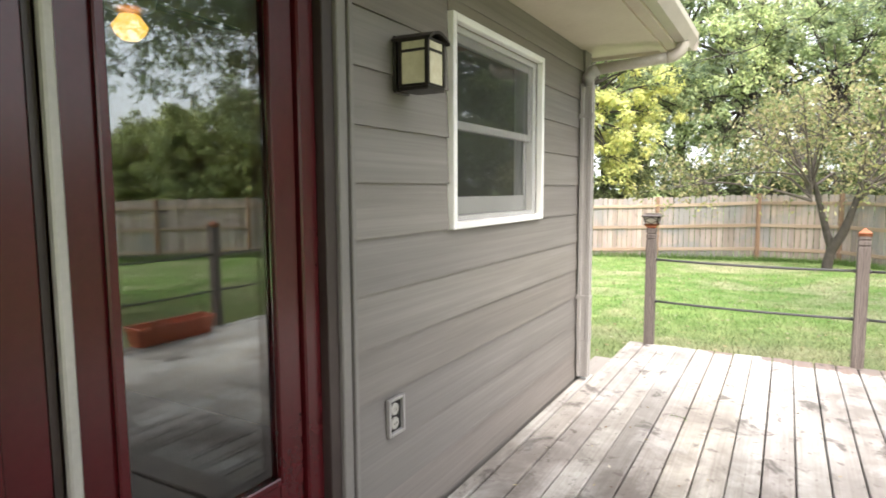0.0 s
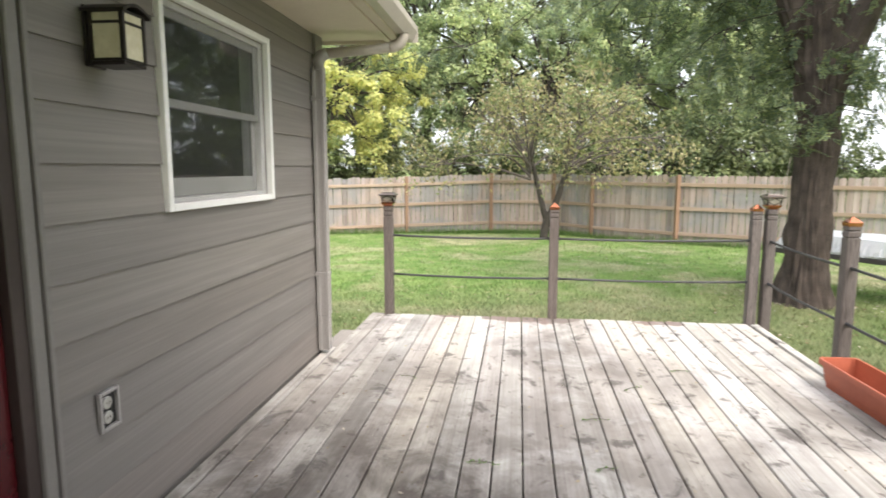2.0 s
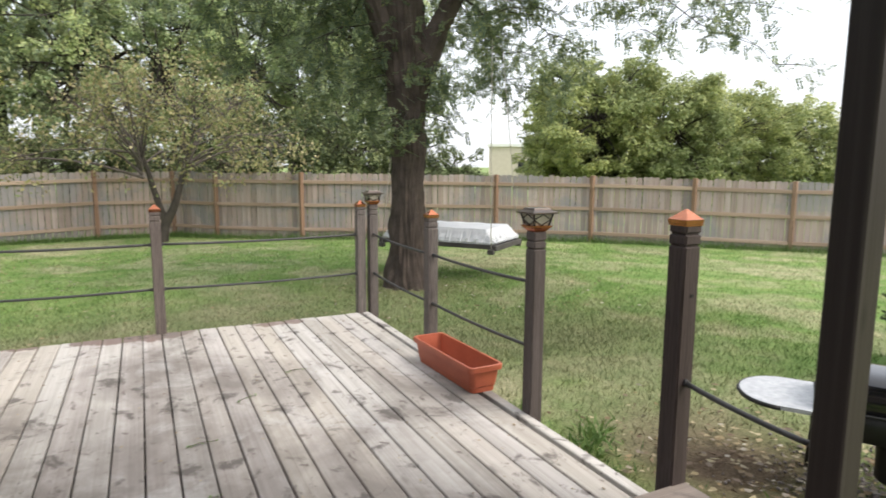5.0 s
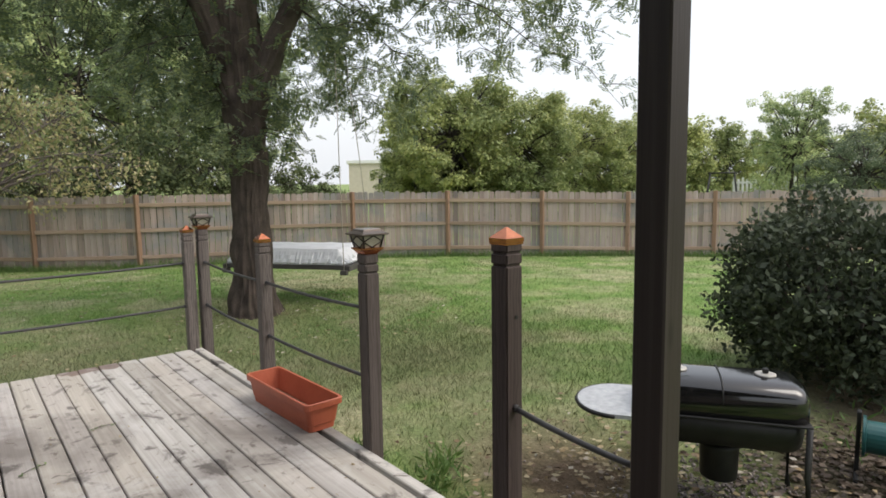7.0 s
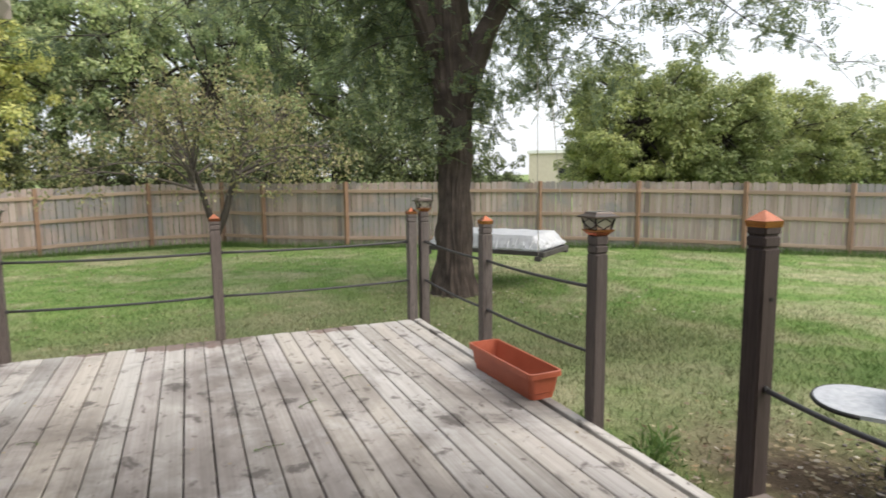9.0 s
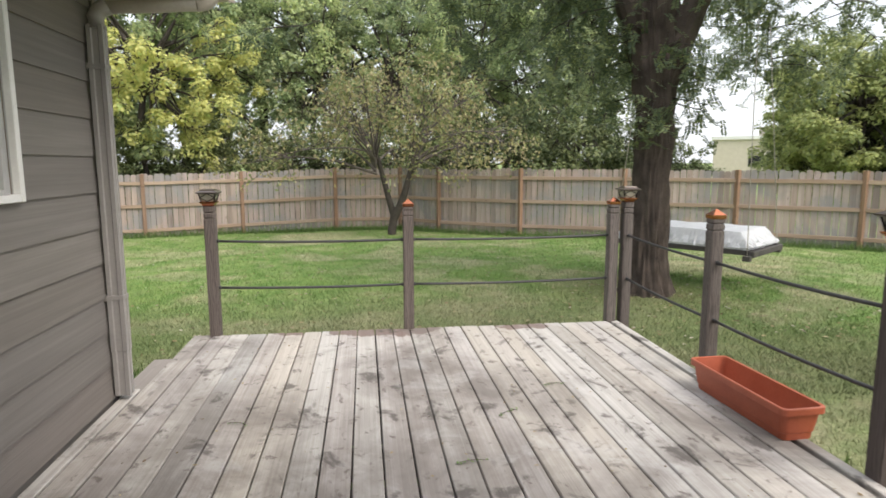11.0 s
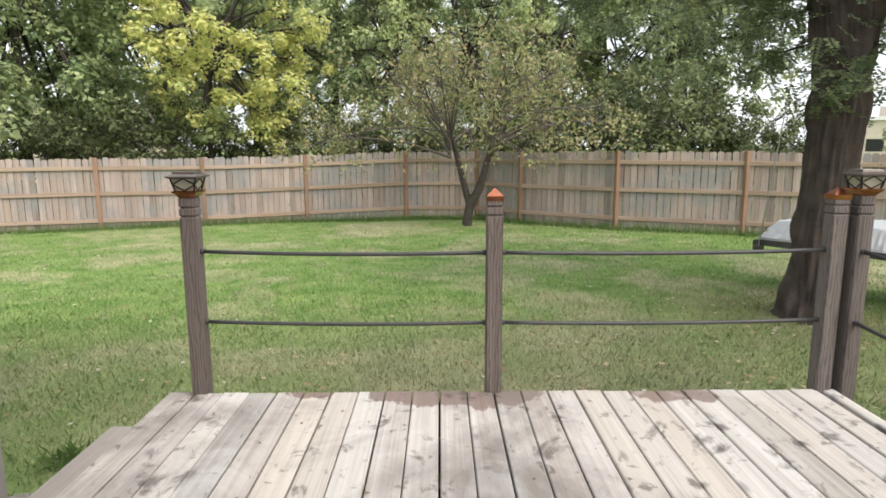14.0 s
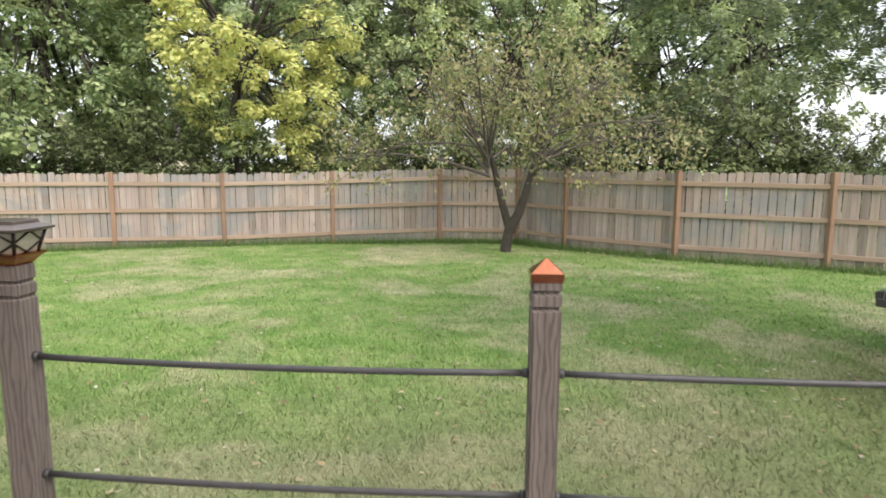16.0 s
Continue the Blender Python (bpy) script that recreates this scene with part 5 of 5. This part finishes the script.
# ---- grass, weeds, leaf litter, gravel ----
def scatter(rng, n, x0, x1, y0, y1):
    p = np.stack([rng.uniform(x0, x1, n), rng.uniform(y0, y1, n)], 1)
    bad = (p[:, 0] > -0.62) & (p[:, 0] < 3.2) & (p[:, 1] < 5.4) | (p[:, 0] < -0.4) & (p[:, 1] < 4.3)
    bad |= np.hypot(p[:, 0] - 4.3, p[:, 1] - 2.1) < rng.uniform(0.4, 1.15, len(p))
    bad |= np.hypot(p[:, 0] - 5.2, p[:, 1] - 1.15) < rng.uniform(0.4, 1.3, len(p))
    bad |= np.hypot(p[:, 0] - 7.4, p[:, 1] - 1.1) < rng.uniform(0.9, 1.9, len(p))
    bad |= np.hypot(p[:, 0] - TREE[0], p[:, 1] - TREE[1]) < 0.38
    return p[~bad]


def blades(rng, p, h0, h1, w):
    n = len(p)
    z = zg(p[:, 0], p[:, 1])
    a = rng.uniform(0, 2 * np.pi, n)
    h = rng.uniform(h0, h1, n)
    lean = rng.normal(size=(n, 2)) * 0.55 * h[:, None]
    base = np.column_stack([p, z - 0.01])
    side = np.column_stack([np.cos(a), np.sin(a), np.zeros(n)]) * w
    tip = base + np.column_stack([lean, h])
    v = np.stack([base - side, base + side, tip], 1).reshape(-1, 3)
    return v, np.arange(3 * n).reshape(n, 3)


def build_grass():
    rng = np.random.default_rng(3)
    # each stretch thins out towards the next one; the last four numbers say over how many metres
    for n, area, h0, h1, w, fade in ((130000, (-5.0, 9.0, 4.3, 10.8), 0.03, 0.075, 0.005, (2, 2.5, 0, 2.5)), (60000, (3.2, 9.5, -0.5, 6.5), 0.03, 0.075, 0.005, (0, 2.5, 0.5, 2)),
                                     (125000, (-10, 14, 8.3, 18.7), 0.03, 0.06, 0.006, (1, 2, 2.5, 0)), (45000, (6.8, 18, 0.0, 12.0), 0.03, 0.06, 0.006, (2.5, 1, 0, 1))):
        p = scatter(rng, n, *area)
        keep = np.ones(len(p))
        for q, near, sign, over in zip((0, 0, 1, 1), area, (1, -1, 1, -1), fade):
            if over:
                keep *= np.clip((p[:, q] - near) * sign / over, 0, 1)
        v, f = blades(rng, p[rng.uniform(0, 1, len(p)) < keep], h0, h1, w)
        tagged(hang("grass", np_mesh("grass", v, f), BLADE), "short mown lawn grass with dry blades", "grass", kind="stuff")


build_grass()


def build_weeds():
    rng = np.random.default_rng(6)
    for cx, cy, r, n, h in ((3.56, 2.52, 0.15, 70, 0.19), (3.8, 2.7, 0.2, 45, 0.12), (3.42, 3.1, 0.1, 60, 0.18), (3.75, 1.35, 0.3, 170, 0.14), (4.25, 1.0, 0.45, 120, 0.12), (-0.82, 5.2, 0.12, 60, 0.08), (6.3, 1.0, 0.5, 120, 0.12)):
        t = thing("weed_clump", "clump of broad-leaved green weeds beside the deck", "weeds", (cx, cy, float(zg(cx, cy))), group="weeds by the deck")
        n *= 2
        a = rng.uniform(0, 2 * np.pi, n)
        d = np.abs(rng.normal(size=n)) * r * 0.75
        z = h * rng.uniform(0.0, 0.85, n) * np.clip(1.2 - d / (1.6 * r), 0.15, 1.0)
        c = np.column_stack([d * np.cos(a), d * np.sin(a), z])
        v, f = leaf_cards(rng, c, 0.1, 0.016, -0.9)
        hang("leaves", np_mesh("leaves", v, f), WEED, t)
    # tall grass left standing along the foot of the fence
    P = []
    for (x0, y0, _), (x1, y1, _) in zip(FENCE, FENCE[1:]):
        k = rng.uniform(0, 1, 900)[:, None]
        P.append(np.array([[x0, y0]]) * (1 - k) + np.array([[x1, y1]]) * k + rng.normal(size=(900, 2)) * 0.12 - np.array([[0.05, 0.15]]))
    v, f = blades(rng, np.concatenate(P), 0.08, 0.24, 0.008)
    tagged(hang("fence_grass", np_mesh("fence_grass", v, f), WEED), "taller green grass along the foot of the fence", "grass", kind="stuff")


SPRIGS = [(1.489, 3.037, 8, 0.14), (0.896, 2.459, -6, 0.13), (2.175, 3.952, 4, 0.13), (1.472, 2.468, 15, 0.09), (1.792, 3.563, 30, 0.14), (0.326, 3.607, -20, 0.1)]


def build_litter():
    rng = np.random.default_rng(9)
    p = np.concatenate([scatter(rng, 2600, -6, 8, 5.6, 17.5), scatter(rng, 700, -2, 5, 12, 17.5), np.column_stack([rng.normal(4.4, 0.6, 900).clip(3.3, 6), rng.normal(1.8, 0.6, 900)]), scatter(rng, 350, 3.3, 7, 5.5, 9)])
    c = np.column_stack([p, zg(p[:, 0], p[:, 1]) + rng.uniform(0.025, 0.05, len(p))])
    v, f = leaf_cards(rng, c, 0.055, 0.04, 0.0, 1.0)
    v = v.reshape(-1, 4, 3)
    v[:, :, 2] = c[:, None, 2] + (v[:, :, 2] - c[:, None, 2]) * 0.25
    tagged(hang("leaf_litter", np_mesh("leaf_litter", v.reshape(-1, 3), f), LITTER), "scattered brown and yellow fallen leaves", "leaves", kind="stuff")
    # rotting leaves on the bare soil under the bush
    p = np.column_stack([rng.normal(5.7, 0.55, 1700).clip(4.6, 7.4), rng.normal(0.95, 0.45, 1700)])
    c = np.column_stack([p, zg(p[:, 0], p[:, 1]) + rng.uniform(0.01, 0.035, len(p))])
    v, f = leaf_cards(rng, c, 0.06, 0.045, 0.0, 1.0)
    v = v.reshape(-1, 4, 3)
    v[:, :, 2] = c[:, None, 2] + (v[:, :, 2] - c[:, None, 2]) * 0.3
    tagged(hang("leaf_mulch", np_mesh("leaf_mulch", v.reshape(-1, 3), f), MULCH), "dark rotting leaves and mulch under the bush", "leaves", kind="stuff")
    # a few leaves blown on to the deck
    p = np.stack([rng.uniform(-0.3, 3.1, 190), 1.6 + 3.6 * rng.uniform(0, 1, 190) ** 1.4], 1)
    c = np.column_stack([p, np.full(190, 0.006)])
    v, f = leaf_cards(rng, c, 0.026, 0.014, 0.0)
    v = v.reshape(-1, 4, 3)
    v[:, :, 2] = 0.004 + np.abs(v[:, :, 2] - 0.006) * 0.25
    tagged(hang("deck_leaves", np_mesh("deck_leaves", v.reshape(-1, 3), f), LITTER), "tiny dry leaflets lying on the deck boards", "leaves", kind="stuff")
    # fallen sprigs lying on the boards
    for x, y, turn, size in SPRIGS:
        k = thing("leaf_sprig", "small wilted leaf sprig lying on the deck boards", "leaf", (x, y, 0.006), turn, group="sprigs on the deck")
        stalk = [Vector((size * (q - 0.5), 0.012 * math.sin(q * 3.0), 0.004 * math.sin(q * 3.1))) for q in np.linspace(0, 1, 7)]
        part("stalk", bar(stalk, 0.0016, 5), TWIG, k)
        c = np.array([tuple(stalk[i % 7]) for i in range(16)])
        v, f = leaf_cards(rng, c, 0.026, 0.011, 0.0)
        v[:, 2] = np.abs(v[:, 2]) * 0.3 + 0.001
        hang("leaflets", np_mesh("leaflets", v, f), WEED, k)
    # gravel bed under the grill
    n = 1300
    q = np.column_stack([rng.normal(4.7, 0.28, n), rng.normal(1.5, 0.26, n)])
    q = q[(q[:, 0] > 3.5)]
    n = len(q)
    o = np.array([[1, 0, 0], [0, 1, 0], [-1, 0, 0], [0, -1, 0], [0, 0, 0.7], [0, 0, -0.7]])
    s = rng.uniform(0.006, 0.016, (n, 1, 1)) * rng.uniform(0.7, 1.3, (n, 1, 3))
    v = np.column_stack([q, zg(q[:, 0], q[:, 1]) + 0.008])[:, None, :] + o[None] * s
    tri = np.array([[0, 1, 4], [1, 2, 4], [2, 3, 4], [3, 0, 4], [1, 0, 5], [2, 1, 5], [3, 2, 5], [0, 3, 5]])
    f = (np.arange(n)[:, None, None] * 6 + tri[None]).reshape(-1, 3)
    tagged(hang("gravel", np_mesh("gravel", v.reshape(-1, 3), f), GRAVEL), "pale loose gravel under the grill", "gravel", kind="stuff")


# ---- fence: posts, rails and pickets ----
# plan of the fence posts and the height of the picket tops there
FENCE = [(-14.4, 15.3, 1.05), (-12.0, 15.9, 1.06), (-9.65, 16.5, 1.07), (-7.27, 17.17, 1.08), (-4.91, 17.75, 1.07), (-2.48, 18.55, 1.12), (0.17, 18.8, 1.22), (2.1, 18.75, 1.22),
         (3.13, 17.63, 1.21), (5.15, 16.2, 1.21), (7.6, 15.2, 1.2), (9.99, 14.12, 1.18), (12.09, 12.65, 1.17), (13.99, 10.95, 1.13), (15.7, 9.42, 1.08), (17.4, 7.89, 1.07), (19.1, 6.2, 1.06), (20.8, 4.5, 1.05)]


def build_fence():
    f = thing("fence", "weathered cedar privacy fence with reddish posts and three rails", "fence", (0, 0, 0))
    rng = random.Random(2)
    def picket_mesh(h):
        bm = bmesh.new()
        w, t = 0.066, 0.009
        prof = [(-w, 0), (w, 0), (w, h - 0.03), (w - 0.022, h), (-w + 0.022, h), (-w, h - 0.03)]
        a = [bm.verts.new((x, -t, z)) for x, z in prof]
        b = [bm.verts.new((x, t, z)) for x, z in prof]
        bm.faces.new(a)
        bm.faces.new(b[::-1])
        for i in range(6):
            bm.faces.new((a[i], b[i], b[(i + 1) % 6], a[(i + 1) % 6]))
        bmesh.ops.recalc_face_normals(bm, faces=bm.faces)
        me = bpy.data.meshes.new("picket")
        bm.to_mesh(me)
        bm.free()
        me.materials.append(PICKET)
        return me
    shapes = [picket_mesh(h) for h in (1.735, 1.75, 1.765)]
    post = bpy.data.meshes.new("post")
    bm = boxes((-0.05, 0.05, -0.05, 0.05, 0, 1.98), bevel=0.008)
    bm.to_mesh(post)
    bm.free()
    post.materials.append(FENCEPOST)
    for x, y, z in FENCE:
        ob = hang("post", post, None, f)
        ob.matrix_basis = pose(x, y, z - 1.96, 0, 0, 20)
    for (x0, y0, z0), (x1, y1, z1) in zip(FENCE, FENCE[1:]):
        d = Vector((x1 - x0, y1 - y0, 0))
        L = d.length
        u = d.normalized()
        back = Vector((-u.y, u.x, 0))
        turn = math.degrees(math.atan2(u.y, u.x))
        for drop in (0.24, 0.86, 1.52):
            r = part("rail", boxes((0.045, L - 0.045, -0.02, 0.02, -0.045, 0.045), bevel=0.004), RAIL, f)
            lean = math.degrees(math.atan2(z1 - z0, L))
            r.matrix_basis = pose(x0, y0, z0 - drop, 0, -lean, turn)
        n = round(L / 0.145)
        for k in range(n):
            s = (k + 0.5) / n
            ob = hang("picket", rng.choice(shapes), None, f)
            p = Vector((x0, y0, 0)) + d * s + back * (0.031 + rng.uniform(0, 0.004))
            ob.matrix_basis = pose(p.x, p.y, z0 + (z1 - z0) * s - 1.75 + rng.uniform(-0.017, 0.013), 0, rng.uniform(-0.35, 0.35), turn)


build_weeds()
build_litter()
build_fence()


# ---- deck and landing boards ----
def board_mesh(name, length, width, thick=0.034, seed=0, material=DECK):
    """A plank along y with eased edges and slightly uneven ends."""
    rng = random.Random(seed)
    w, t, e = width / 2, thick, 0.005
    prof = [(-w, -t), (w, -t), (w, -e), (w - e, 0), (-w + e, 0), (-w, -e)]
    bm = bmesh.new()
    rows = []
    for k in range(7):
        y = length * k / 6
        dx = rng.uniform(-0.0012, 0.0012)
        rows.append([bm.verts.new((x + dx, y, z + (0.0012 * math.cos(k * 1.7 + seed) if z == 0 else 0))) for x, z in prof])
    for a, b in zip(rows, rows[1:]):
        for i in range(6):
            bm.faces.new((a[i], a[(i + 1) % 6], b[(i + 1) % 6], b[i]))
    bm.faces.new(rows[0][::-1])
    bm.faces.new(rows[-1])
    bmesh.ops.recalc_face_normals(bm, faces=bm.faces)
    me = bpy.data.meshes.new(name)
    bm.to_mesh(me)
    bm.free()
    me.materials.append(material)
    return me


def build_deck():
    d = thing("deck", "weathered grey plank deck with dark stains", "deck", (0, 0, 0), kind="structure")
    rng = random.Random(7)
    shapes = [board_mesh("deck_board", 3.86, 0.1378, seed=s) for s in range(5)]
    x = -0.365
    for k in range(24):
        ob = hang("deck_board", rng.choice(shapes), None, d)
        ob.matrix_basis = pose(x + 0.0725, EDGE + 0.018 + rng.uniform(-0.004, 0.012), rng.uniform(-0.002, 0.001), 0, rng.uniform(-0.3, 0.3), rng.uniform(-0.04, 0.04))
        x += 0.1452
    e = hang("edge_board", board_mesh("edge_board", 3.86, 0.066, seed=9), None, d)
    e.matrix_basis = pose(3.177, EDGE + 0.02, 0.003)
    s = hang("wall_board", board_mesh("wall_board", 2.7, 0.07, seed=11), None, d)
    s.matrix_basis = pose(-0.405, EDGE + 0.02, 0.004)
    part("rim_joist", boxes((-0.36, 3.19, 5.325, 5.362, -0.24, -0.037), (3.155, 3.193, EDGE, 5.325, -0.24, -0.037), (-0.362, -0.325, 4.3, 5.325, -0.24, -0.037)), POSTWOOD, d)
    part("joists", boxes(*[(-0.36, 3.15, y, y + 0.04, -0.2, -0.037) for y in (1.7, 2.1, 2.5, 2.9, 3.3, 3.7, 4.1, 4.5, 4.9)]), POSTWOOD, d)
    g = thing("landing", "raised plank landing one step above the deck", "deck", (0, 0, 0), kind="structure")
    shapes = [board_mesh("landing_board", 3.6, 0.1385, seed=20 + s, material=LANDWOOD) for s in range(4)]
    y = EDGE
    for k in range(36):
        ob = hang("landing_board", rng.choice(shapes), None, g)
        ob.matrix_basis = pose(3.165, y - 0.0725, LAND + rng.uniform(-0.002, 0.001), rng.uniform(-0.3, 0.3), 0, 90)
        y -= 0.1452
    part("riser", boxes((-0.43, 3.15, EDGE - 0.045, EDGE - 0.008, -0.03, LAND - 0.036)), POSTWOOD, g)
    part("side_board", boxes((3.11, 3.148, -3.6, EDGE - 0.046, -0.1, LAND - 0.036)), POSTWOOD, g)


build_deck()
